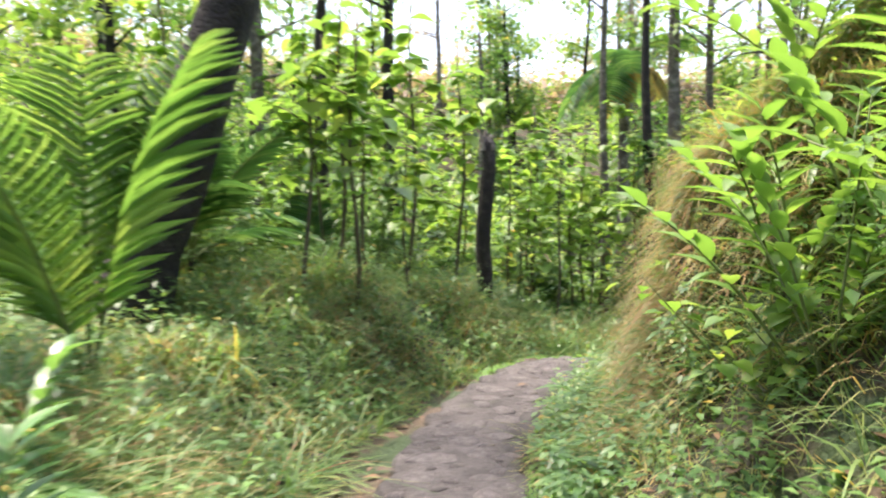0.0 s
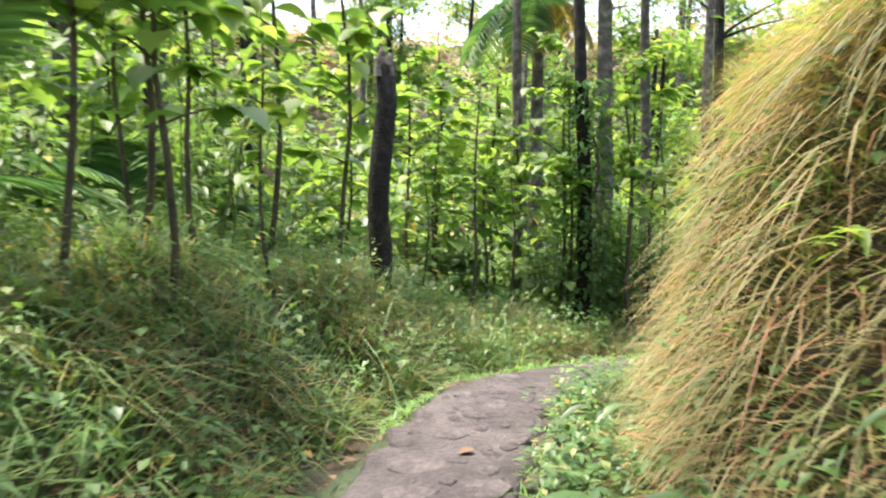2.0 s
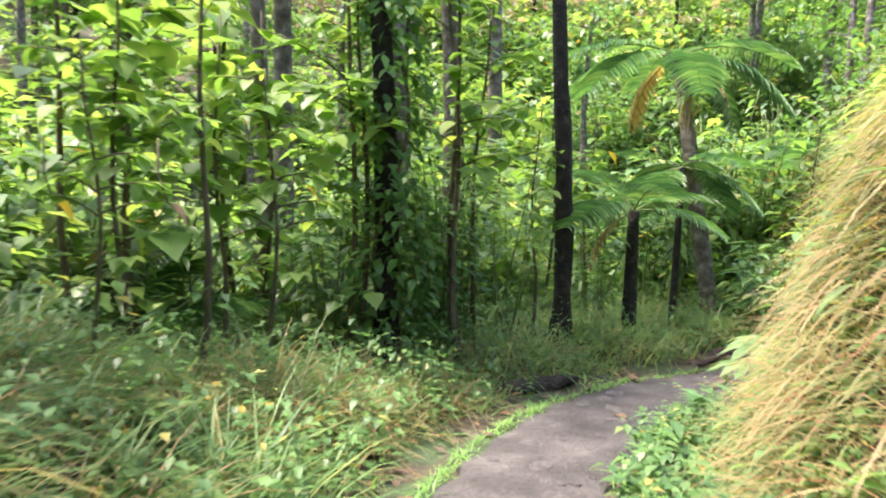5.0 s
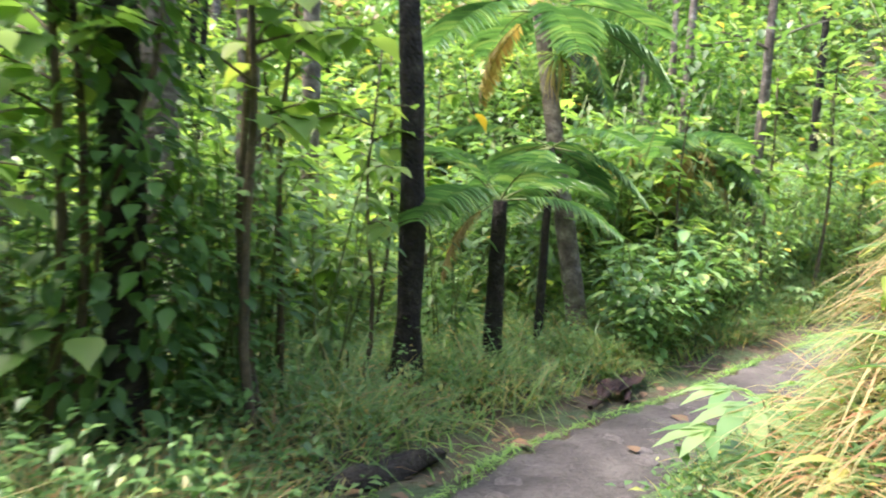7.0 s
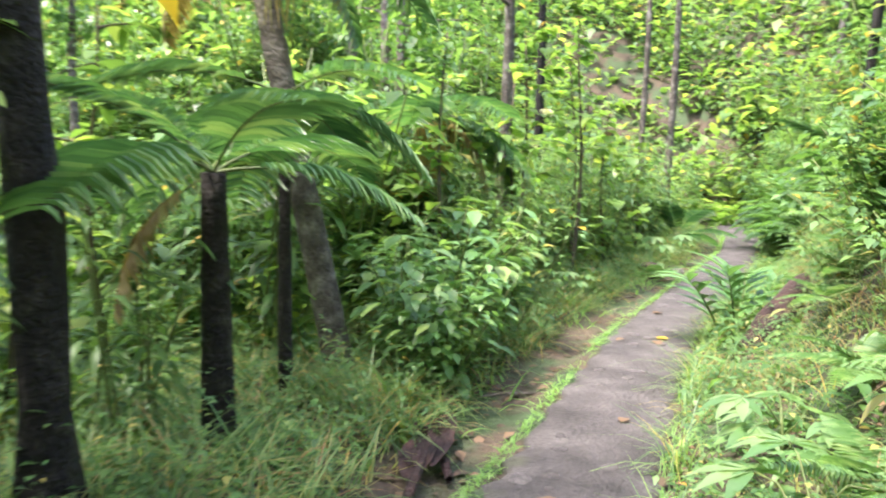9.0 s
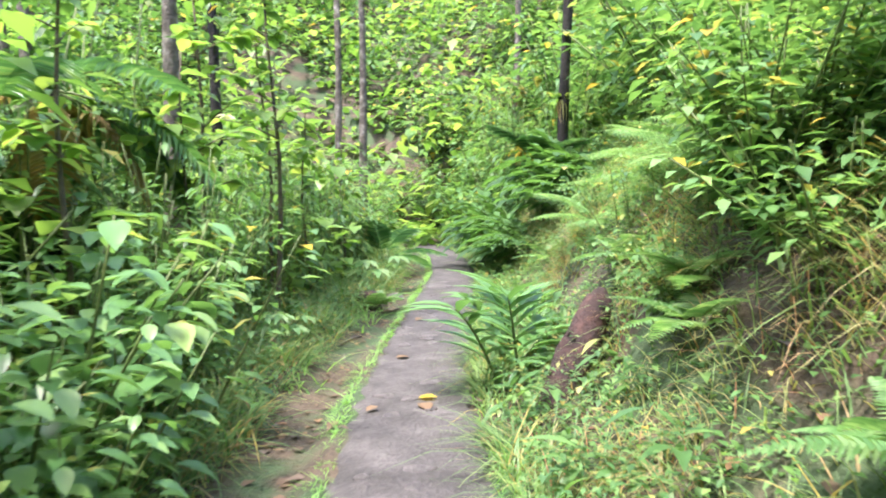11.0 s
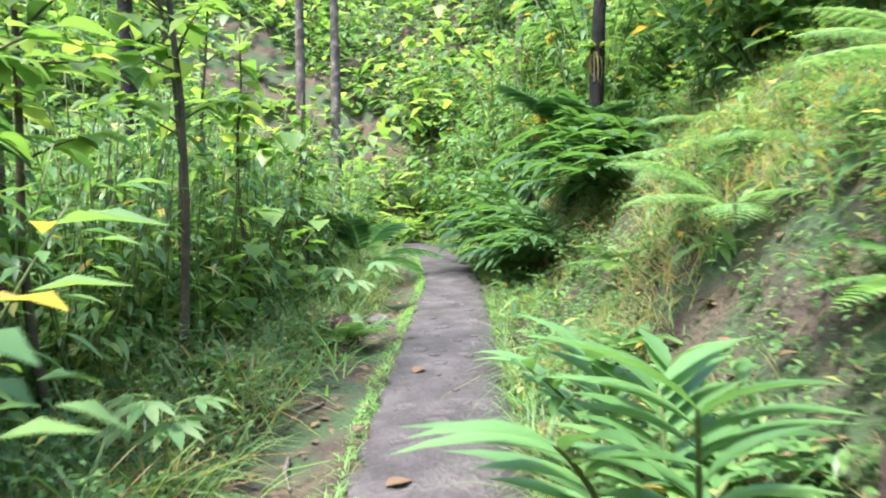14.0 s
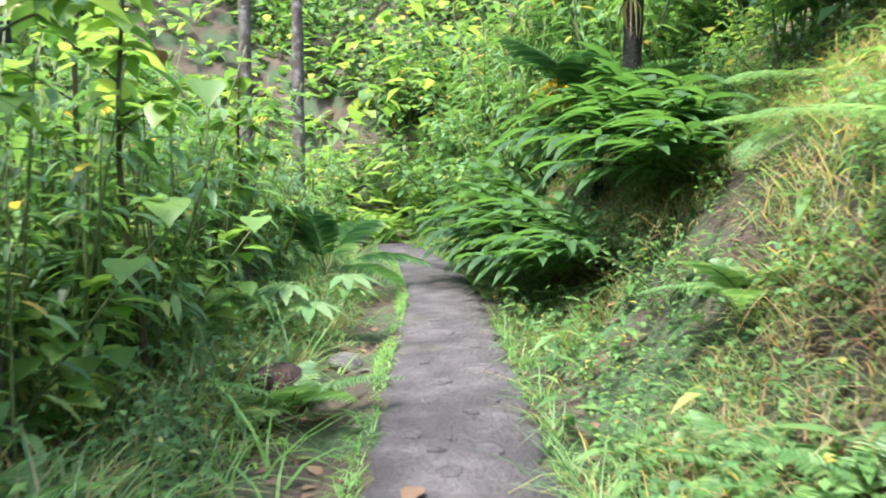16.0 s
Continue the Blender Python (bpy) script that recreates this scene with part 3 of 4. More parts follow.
# ---- palms ----
young = thing("palm", "young feather palm with tall upright fronds", "palm", "palms")
for h, tip, sc in ((-35, 62, 1.2), (25, 66, 1.1), (70, 52, 1.0), (160, 55, 1.0)):
    add_frond(young, "palm_young", (0, 0, -0.05), h, tip, sc, (1.75, 24, 0.55, 0.2), dict(droop=0.22, width=0.03))
at_place(young, -1.8, 3.8)
at_place(make_palm(0.5, 0.05, 9, "bushy feather palm beneath a leaning tree", 1.0, tips=(-5, 55)), -2.3, 6.9)
at_place(make_palm(0.3, 0.05, 8, "feather palm among shrubs", 0.9, tips=(0, 55)), -1.6, 9.6)
leanp = at_place(make_palm(3.5, 0.115, 9, "leaning feather palm with pale blotched trunk", 0.95, dry=2, lean=(-0.03, 0.22), bark=BARK_GREY, tips=(-45, 5)), 8.3, 12.75)
at_place(make_palm(1.55, 0.085, 7, "slim feather palm with dark drooping fronds", 0.66, dry=1, lean=(-0.04, 0.0), tips=(-15, 35)), 6.5, 12.4, turn=30)
at_place(make_palm(2.1, 0.05, 8, "slim feather palm behind the leaning palm", 0.68, tips=(-30, 30)), 7.55, 12.75, turn=10)
at_place(make_palm(2.4, 0.08, 9, "palm with yellowing dry fronds", 0.95, dry=4, tips=(-40, 20)), 11.6, 13.6)
at_place(make_palm(5.9, 0.13, 11, "tall palm with dry hanging fronds", 1.15, dry=5, tips=(-45, 20), bark=BARK_GREY), 3.6, 15.2)
at_place(make_palm(1.0, 0.07, 8, "young palm on the far bank", 0.8, tips=(-10, 45)), 18.6, 8.9)
at_place(make_palm(0.4, 0.05, 7, "small palm with yellow-tipped fronds", 0.7, tips=(0, 50)), 19.6, 11.7)
for px, py, ph, ps in ((1.2, 12.6, 0.4, 0.9), (2.3, 14.5, 0.8, 1.0), (-0.6, 11.2, 0.5, 0.8), (9.2, 15.4, 1.2, 1.0), (4.9, 14.8, 0.6, 0.9), (15.9, 14.2, 1.0, 0.9), (20.5, 13.4, 1.2, 1.0), (-3.6, 9.0, 0.8, 1.1)):
    at_place(make_palm(ph, 0.06, 8, "feather palm in the forest undergrowth", ps, dry=1, tips=(-20, 50)), px, py, turn=px * 50)

# ---- saplings with big soft leaves ----
sap = [make_sapling(2.6, LEAF_LIME, "thin sapling with large heart-shaped lime leaves", 0.2),
       make_sapling(3.2, LEAF_LIME, "tall thin sapling with broad green leaves", 0.17, lean=(0.03, 0.04), branches=9),
       make_sapling(2.2, LEAF_LIME, "slender sapling with drooping lime leaves", 0.15, template=OVAL, branches=9)]
SAPLINGS = [(-0.5, 9.5, 0, 1.45), (0.2, 10.3, 0, 1.4), (1.6, 12.4, 0, 1.5), (2.6, 13.6, 0, 1.5), (-0.8, 6.95, 0, 1.05), (-1.05, 7.3, 0, 1.1), (-1.22, 6.5, 0, 1.0), (-0.75, 7.6, 1, 0.8), (-0.35, 8.3, 0, 0.8), (-1.3, 8.3, 0, 1.05), (1.6, 10.9, 1, 0.85), (2.2, 11.5, 2, 1.0), (0.3, 11.2, 0, 1.0), (1.1, 11.6, 1, 1.0),
            (1.3, 11.0, 0, 0.95), (2.0, 12.0, 0, 1.0), (3.0, 11.75, 1, 1.0), (3.8, 11.55, 1, 1.05), (3.95, 11.75, 1, 1.1), (4.35, 12.2, 1, 0.95), (5.2, 12.5, 2, 1.1), (2.9, 11.85, 1, 1.15),
            (1.0, 10.2, 2, 0.7), (-2.8, 8.0, 1, 1.1), (-1.9, 10.4, 0, 1.1), (0.0, 13.0, 0, 1.2), (13.4, 12.35, 1, 1.1), (14.2, 12.5, 1, 1.0), (12.6, 12.7, 1, 1.0), (15.3, 12.3, 0, 1.0),
            (15.9, 12.9, 1, 1.0), (11.9, 12.8, 0, 1.0), (6.4, 13.8, 0, 1.1), (5.5, 14.2, 1, 1.2), (8.6, 13.4, 0, 1.0), (7.6, 14.3, 2, 1.3), (10.3, 13.0, 1, 0.9), (-3.4, 6.9, 0, 1.0), (2.7, 13.2, 0, 1.2),
            (1.7, 13.6, 1, 1.1), (-0.9, 10.0, 2, 1.1), (17.4, 12.2, 0, 0.9)]
for i, (x, y, k, sc) in enumerate(SAPLINGS):
    o = sap[k]
    if o.location.length == 0:
        at_place(o, x, y, turn=i * 67, scale=sc)
    else:
        copy_at(o, x, y, i * 67, sc)

# ---- shrubs ----
shr = [make_shrub(1.5, LEAF, "leafy green undergrowth shrub", 0.12, per=48, template=BIT),
       make_shrub(1.25, LEAF_GINGER, "dense green broad-leaved shrub beside the footpath", 0.14, stems=12, per=32, spread=0.5, template=OVAL, name="bush", group="bushes"),
       make_shrub(2.1, LEAF, "tall cane-like shrub with narrow leaves", 0.17, stems=10, per=26, spread=0.16, template=LANCE, name="cane_shrub", group="cane shrubs"),
       make_shrub(1.0, LEAF, "low green shrub on the forest floor", 0.1, stems=10, per=46, spread=0.6, template=BIT, name="low_shrub", group="low shrubs"),
       make_shrub(1.4, LEAF_LIME, "bright shrub with big soft leaves", 0.17, stems=8, per=20, spread=0.5, template=HEART, name="broad_leaved_shrub", group="broad leaved shrubs"),
       # lime leaf colour carries the look of sunlit foliage
       make_shrub(1.7, LEAF_LIME, "leafy forest shrub with sunlit brightness put into its lime leaves", 0.15, stems=10, per=56, spread=0.45, template=BIT, name="forest_shrub", group="forest shrubs"),
       make_shrub(1.7, LEAF, "dense green shrub in the forest", 0.13, stems=10, per=62, spread=0.45, template=BIT, name="thicket_shrub", group="thicket shrubs")]
shr.append(make_shrub(2.3, LEAF_DARK, "tall dark-leaved climbing shrub beside an ivy trunk", 0.11, stems=8, per=60, spread=0.1, template=OVAL, name="climbing_shrub", group="climbing shrubs"))
placed = [False] * 8


def put_shrub(k, x, y, sc, turn):
    if placed[k]:
        copy_at(shr[k], x, y, turn, sc)
    else:
        at_place(shr[k], x, y, turn=turn, scale=sc)
        placed[k] = True


for x, y, k, sc in ((3.55, 11.8, 7, 0.85), (3.85, 12.0, 7, 0.95), (4.25, 12.3, 7, 0.9), (3.0, 12.0, 7, 0.9), (1.3, 2.9, 4, 0.5), (1.5, 2.4, 0, 0.6), (1.25, 3.5, 0, 0.4), (8.5, 12.3, 1, 1.0), (9.0, 12.5, 1, 1.15), (9.6, 12.6, 1, 1.1), (8.3, 12.0, 1, 0.75), (9.9, 12.3, 0, 0.9), (10.5, 12.7, 0, 1.0), (10.9, 12.5, 2, 0.9), (11.5, 12.6, 2, 0.85)):
    put_shrub(k, x, y, sc, x * 77)
srng = np.random.default_rng(21)
# left of the trail, close
for i in range(72):
    s = srng.uniform(7.5, 31)
    d = -srng.uniform(1.55, 4.6)
    if d > -2.05:
        continue
    x, y = offset(s, d)
    put_shrub(int(srng.choice([0, 1, 2, 2, 4, 3])), float(x), float(y), srng.uniform(0.6, 1.15), srng.uniform(0, 360))
for i in range(30):
    s = srng.uniform(3.5, 10)
    x, y = offset(s, -srng.uniform(3.0, 6.5))
    put_shrub(int(srng.choice([0, 3, 4, 0])), float(x), float(y), srng.uniform(0.6, 1.1), srng.uniform(0, 360))
# on the bank, higher up
for i in range(78):
    s = srng.uniform(-2, 32)
    d = srng.uniform(2.2, 8)
    x, y = offset(s, d)
    if math.hypot(x - 8, y - 6) > 40:
        continue
    put_shrub(int(srng.choice([0, 3, 6, 0])), float(x), float(y), srng.uniform(0.55, 1.2), srng.uniform(0, 360))
# all round, farther off
for i in range(100):
    a, r = srng.uniform(-0.5, 2.8), srng.uniform(6, 25)
    x, y = 7 + r * math.cos(a), 9 + r * math.sin(a)
    s, d, _ = trail_at(x, y)
    if abs(d[0]) < 3.2:
        continue
    put_shrub(int(srng.choice([0, 5, 6, 6] if a > 0.6 else [0, 6, 6, 1])), x, y, srng.uniform(1.1, 2.2), srng.uniform(0, 360))

for i in range(26):
    x, y = offset(srng.uniform(18.5, 29), -srng.uniform(2.0, 3.4))
    put_shrub(int(srng.choice([2, 2, 0, 2])), float(x), float(y), srng.uniform(0.7, 1.15), srng.uniform(0, 360))
for i in range(13):
    x, y = offset(srng.uniform(20.5, 27), -srng.uniform(1.7, 2.3))
    put_shrub(2, float(x), float(y), srng.uniform(0.75, 1.1), srng.uniform(0, 360))
# tall canes that close the view beyond the verge
for i in range(46):
    x, y = offset(srng.uniform(16, 31), -srng.uniform(2.7, 4.8))
    put_shrub(int(srng.choice([2, 2, 0, 6])), float(x), float(y), srng.uniform(1.2, 1.75), srng.uniform(0, 360))
for i in range(16):
    x, y = offset(srng.uniform(25, 33), srng.uniform(1.2, 3.2))
    put_shrub(int(srng.choice([1, 6, 2])), float(x), float(y), srng.uniform(1.0, 1.6), srng.uniform(0, 360))
# a tall thicket that closes the valley past the bend
for i in range(64):
    a, r = srng.uniform(-0.25, 0.95), srng.uniform(14, 25)
    x, y = 7 + r * math.cos(a), 9 + r * math.sin(a)
    if abs(trail_at(x, y)[1][0]) > 2.2:
        put_shrub(int(srng.choice([6, 6, 2, 0])), x, y, srng.uniform(1.6, 2.5), srng.uniform(0, 360))
# leafy plants along the bank's face
for i in range(34):
    s, d = srng.uniform(12.3, 18), srng.uniform(1.35, 2.6)
    x, y = offset(s, d)
    put_shrub(int(srng.choice([0, 3, 6])), float(x), float(y), srng.uniform(0.5, 0.85), srng.uniform(0, 360))
for i in range(30):
    s, d = srng.uniform(17, 27), srng.uniform(1.1, 2.6)
    x, y = offset(s, d)
    put_shrub(int(srng.choice([0, 3, 3])), float(x), float(y), srng.uniform(0.3, 0.55), srng.uniform(0, 360))
for i in range(34):
    x, y = srng.uniform(6, 20), srng.uniform(14.5, 23)
    put_shrub(int(srng.choice([5, 6, 6])), float(x), float(y), srng.uniform(1.2, 2.0), srng.uniform(0, 360))
# a bright wall of leaves beyond the verge, its sunlight put into lime colour
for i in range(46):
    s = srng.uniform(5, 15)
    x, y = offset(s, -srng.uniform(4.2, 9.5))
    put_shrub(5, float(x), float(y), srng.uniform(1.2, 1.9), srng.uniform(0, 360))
# round the trail's far bend
for x, y, k, sc in ((24.4, 9.5, 1, 1.2), (25.7, 9.9, 1, 1.4), (26.5, 9.2, 0, 1.2), (27.2, 10.2, 6, 1.3), (28.2, 11.0, 6, 1.4), (25.2, 8.9, 6, 1.2), (24.0, 9.0, 0, 1.2), (29.0, 12.2, 0, 1.4), (24.3, 12.3, 6, 1.2), (25.6, 13.0, 0, 1.3), (28.6, 9.2, 6, 1.6), (23.0, 12.2, 2, 1.1), (21.8, 12.0, 0, 1.0), (30.0, 10.5, 6, 1.7)):
    put_shrub(k, x, y, sc, x * 77)

# ---- forest beyond ----
ft = [make_tree(7.5, 0.13, (0.02, 0.0), BARK_GREY, LEAF, boughs=9, low=0.3, size=0.24, each=32, leaf_shape=BIT, label="tall forest tree with thin grey trunk"),
      make_tree(6.5, 0.11, (-0.03, 0.02), BARK_DARK, LEAF_LIME, boughs=9, low=0.25, size=0.26, each=32, leaf_shape=BIT, label="sunlit forest tree with lime leaves"),
      make_tree(8.5, 0.16, (0.0, 0.03), BARK_GREY, LEAF_DARK, boughs=10, low=0.35, size=0.25, each=32, leaf_shape=BIT, spread=2.2, label="dark-crowned forest tree on the slope"),
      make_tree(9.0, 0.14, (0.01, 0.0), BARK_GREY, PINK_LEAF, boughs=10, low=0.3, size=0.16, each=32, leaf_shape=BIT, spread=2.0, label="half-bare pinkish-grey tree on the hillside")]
FT = [False] * 4
for i in range(105):
    a = srng.uniform(-0.9, 3.0)
    r = srng.uniform(10, 38)
    x, y = 7 + r * math.cos(a), 9 + r * math.sin(a)
    s, d, _ = trail_at(x, y)
    if abs(d[0]) < 3.5 or (r < 15 and 0.7 < a < 2.4) or (a < 0.6 and i % 3):
        continue
    k = int(srng.choice([0, 1, 1, 2])) if r < 26 else int(srng.choice([0, 1, 3, 3]))
    if FT[k]:
        copy_at(ft[k], x, y, srng.uniform(0, 360), srng.uniform(0.75, 1.2))
    else:
        at_place(ft[k], x, y)
        FT[k] = True

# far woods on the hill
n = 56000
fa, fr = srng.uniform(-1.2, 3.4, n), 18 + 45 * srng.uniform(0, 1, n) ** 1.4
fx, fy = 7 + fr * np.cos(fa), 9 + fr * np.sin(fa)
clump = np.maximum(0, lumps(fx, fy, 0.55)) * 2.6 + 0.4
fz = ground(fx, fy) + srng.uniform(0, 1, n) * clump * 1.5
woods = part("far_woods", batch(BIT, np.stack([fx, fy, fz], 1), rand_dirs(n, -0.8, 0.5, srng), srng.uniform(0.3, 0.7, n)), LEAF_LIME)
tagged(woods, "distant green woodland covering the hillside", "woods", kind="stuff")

n = 80000
fa, fr = srng.uniform(-0.7, 1.2, n), srng.uniform(14, 36, n)
fx, fy = 7 + fr * np.cos(fa), 9 + fr * np.sin(fa)
ok = np.abs(trail_at(fx, fy)[1]) > 1.6
fx, fy = fx[ok], fy[ok]
fz = ground(fx, fy) + srng.uniform(0, 1, len(fx)) ** 1.5 * (0.5 + 1.6 * np.maximum(0, lumps(fx, fy, 0.9)))
woods = part("far_woods", batch(BIT, np.stack([fx, fy, fz], 1), rand_dirs(len(fx), -0.8, 0.5, srng), srng.uniform(0.14, 0.34, len(fx))), LEAF)
tagged(woods, "dense green undergrowth beyond the trail's bend", "woods", kind="stuff")
n = 26000
fa, fr = srng.uniform(0.15, 1.3, n), srng.uniform(19, 46, n)
fx, fy = 7 + fr * np.cos(fa), 9 + fr * np.sin(fa)
ok = np.abs(trail_at(fx, fy)[1]) > 2.0
fx, fy = fx[ok], fy[ok]
fz = ground(fx, fy) + srng.uniform(0, 1, len(fx)) * (0.8 + 2.5 * np.maximum(0, lumps(fx, fy, 0.6)))
woods = part("far_woods", batch(BIT, np.stack([fx, fy, fz], 1), rand_dirs(len(fx), -0.8, 0.5, srng), srng.uniform(0.25, 0.5, len(fx))), LEAF)
tagged(woods, "green woodland rising behind the thicket", "woods", kind="stuff")
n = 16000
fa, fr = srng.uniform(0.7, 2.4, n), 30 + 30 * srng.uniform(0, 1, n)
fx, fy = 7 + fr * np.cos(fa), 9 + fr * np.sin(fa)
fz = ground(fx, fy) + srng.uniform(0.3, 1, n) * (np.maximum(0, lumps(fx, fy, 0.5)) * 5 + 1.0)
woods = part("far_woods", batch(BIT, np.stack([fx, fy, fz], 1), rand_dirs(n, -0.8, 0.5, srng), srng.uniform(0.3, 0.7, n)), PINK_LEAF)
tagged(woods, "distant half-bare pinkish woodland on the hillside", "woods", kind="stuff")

# ---- ginger-like plants ----
gng = [make_ginger(7, 1.3, "arching ginger-like plant with glossy pointed leaves"),
       make_ginger(10, 1.0, "dense clump of ginger-like leaves spilling over the bank", 0.36, lean=(0.0, 0.8, 0.2), mat=LEAF_DARK, wide=1.1),
       make_ginger(6, 1.9, "tall ginger-like plant on the bank with long leafy canes", 0.32, spread=0.35, mat=LEAF_LIME),
       make_ginger(4, 0.95, "ginger-like plant with large glossy leaves beside the footpath", 0.33, lean=(-0.3, 0.2, 0.45), spread=0.6, wide=1.0)]
GP = [False] * 4


def put_ginger(k, x, y, sc=1.0, turn=0.0):
    if GP[k]:
        copy_at(gng[k], x, y, turn, sc)
    else:
        at_place(gng[k], x, y, turn=turn, scale=sc)
        GP[k] = True


for x, y, k, sc, tu in ((1.95, 3.4, 2, 0.8, 40), (2.1, 4.4, 2, 0.7, 150), (2.6, 3.2, 2, 1.0, 20), (1.35, 2.75, 2, 0.65, 260), (1.5, 3.35, 2, 0.7, 310), (1.75, 2.8, 2, 0.8, 10), (3.0, 4.2, 2, 1.0, 120), (1.6, 2.1, 2, 0.75, 90), (2.2, 2.3, 2, 0.9, 330),
                        (10.9, 10.22, 3, 1.15, 20), (11.7, 10.1, 3, 0.9, -20), (4.5, 9.35, 0, 0.5, 0), (5.2, 9.5, 0, 0.45, 120),
                        (16.6, 9.35, 1, 0.85, -15), (17.3, 9.3, 1, 0.95, 5), (18.0, 9.3, 1, 1.0, -5), (16.3, 8.8, 1, 1.0, 0), (17.0, 8.6, 1, 1.1, 15),
                        (18.9, 9.2, 1, 1.3, 0), (19.8, 9.3, 1, 1.2, 10), (20.8, 9.2, 1, 1.3, 0), (17.8, 8.3, 1, 1.4, 5), (19.2, 8.3, 1, 1.4, 0), (-1.2, 2.0, 0, 0.55, 90), (-1.5, 2.5, 0, 0.6, 10)):
    put_ginger(k, x, y, sc, tu)

# ---- ferns ----
FN = [make_fern(9, 1.0, "bright green fern growing from the bank"), make_fern(4, 1.0, "large arching fern frond over the bank", tips=(-15, 15), turn=-30, arc_deg=130, big=True), make_fern(5, 1.0, "tall fern with long drooping fronds on the bank", tips=(5, 45), turn=-60, arc_deg=150, big=True)]
FP = [False, False, False]
for x, y, k, sc, tu in ((9.6, 9.0, 2, 0.8, 0), (10.5, 8.9, 2, 0.85, 15), (11.6, 8.8, 2, 0.8, -10), (9.6, 9.45, 0, 0.9, 0), (10.9, 9.4, 0, 1.0, 40), (9.3, 9.55, 0, 0.9, 70), (12.9, 9.2, 2, 0.75, 10), (13.9, 8.6, 1, 0.7, 0), (12.2, 9.8, 0, 0.8, 0), (12.9, 9.75, 0, 0.9, 60), (13.4, 9.9, 0, 0.7, 100),
                        (14.4, 9.4, 0, 1.0, 0), (15.4, 8.6, 1, 0.7, 0), (7.6, 9.5, 0, 1.0, 0), (6.5, 9.6, 0, 0.9, 30), (5.9, 9.3, 1, 0.6, 0), (14.95, 11.5, 0, 1.1, 0), (16.8, 8.0, 1, 0.9, 0),
                        (4.2, 9.2, 0, 0.7, 0), (5.0, 8.6, 0, 1.0, 0), (12.0, 12.6, 0, 1.0, 0), (13.4, 12.2, 0, 0.8, 0)):
    if FP[k]:
        copy_at(FN[k], x, y, tu, sc)
    else:
        at_place(FN[k], x, y, turn=tu, scale=sc)
        FP[k] = True

for x, y, h, sz in ((5.15, 9.62, 0.6, 0.28), (6.1, 9.85, 0.35, 0.24), (16.85, 11.6, 0.45, 0.32), (11.9, 11.95, 0.35, 0.17), (7.2, 9.9, 0.35, 0.2)):
    at_place(make_palmate(h, sz, "small plant with bright hand-shaped leaves"), x, y, turn=x * 90)

# ---- bromeliads on trunks ----
for x, y, z, sc, mt in ((7.72, 12.86, 1.55, 1.1, LEAF_LIME), (24.88, 8.6, 2.6, 1.5, PALM_DRY), (18.35, 8.65, 1.6, 1.2, LEAF_LIME), (19.0, 9.2, 0.8, 1.3, YELLOW_LEAF), (11.9, 13.4, 0.8, 1.2, LEAF_LIME)):
    at_place(make_bromeliad(sc, mt, "bromeliad rosette perched on a tree trunk"), x, y, z)

# ---- grasses and weeds: what nobody could count ----


def scatter(n, s0, s1, d0, d1, power=1.0):
    s = rng.uniform(s0, s1, n)
    d = d0 + (d1 - d0) * rng.uniform(0, 1, n) ** power
    x, y = offset(s, d)
    return s, d, np.asarray(x), np.asarray(y)


def grass(name, label, n, s0, s1, d0, d1, lo, hi, width, mat, lean=0.5, toward=0.0, power=1.0, patch=0.0, tall=1.1):
    s, d, x, y = scatter(n, s0, s1, d0, d1, power)
    if patch:
        ok = lumps(x, y, 1.4) + 0.5 * lumps(x, y, 4) > patch - rng.uniform(0, 0.5, n)
        s, d, x, y = s[ok], d[ok], x[ok], y[ok]
    n = len(x)
    z = ground(x, y) - 0.015
    a = rng.uniform(0, 2 * np.pi, n)
    lx = np.interp(s, S_AT, RIGHT[:, 0]) * -np.sign(d)
    ly = np.interp(s, S_AT, RIGHT[:, 1]) * -np.sign(d)
    way = np.stack([np.cos(a) * lean + lx * toward, np.sin(a) * lean + ly * toward, np.full(n, tall)], 1)
    at = np.stack([x, y, z], 1)
    ln = rng.uniform(lo, hi, n) * np.clip(0.75 + 0.5 * lumps(x, y, 2.6) + 0.3 * lumps(y, x, 6.5), 0.3, 1.5)
    out = []
    for k in range(3):
        m = np.arange(n) % 3 == k
        out.append(batch(BLADES[k], at[m], way[m], ln[m], rng.uniform(0.7, 1.3, m.sum()) * width))
    ob = part(name, join(*out), mat)
    return tagged(ob, label, "grass", kind="stuff")


def weeds(name, label, n, s0, s1, d0, d1, size, height, mat, template=SMALL, power=1.0, patch=0.0, per=8):
    s, d, x, y = scatter(n, s0, s1, d0, d1, power)
    if patch:
        ok = lumps(x, y, 1.1) + 0.5 * lumps(x, y, 3.3) > patch - rng.uniform(0, 0.4, n)
        x, y = x[ok], y[ok]
    n = len(x)
    z = ground(x, y)
    h = rng.uniform(0.3, 1, n) * height
    at = np.repeat(np.stack([x, y, z], 1), per, 0)
    u = rng.uniform(0.15, 1, n * per)
    off = rand_dirs(n * per, -0.3, 0.7)
    tilt = np.repeat(rng.normal(0, 0.25, (n, 2)), per, 0)
    hh = np.repeat(h, per) * u
    at = at + np.stack([tilt[:, 0] * hh, tilt[:, 1] * hh, hh], 1) + off * 0.02
    lv = batch(template, at, off + np.array([0, 0, -0.15]), rng.uniform(0.5, 1.2, n * per) * size)
    ob = part(name, lv, mat)
    return tagged(ob, label, "weeds", kind="stuff")


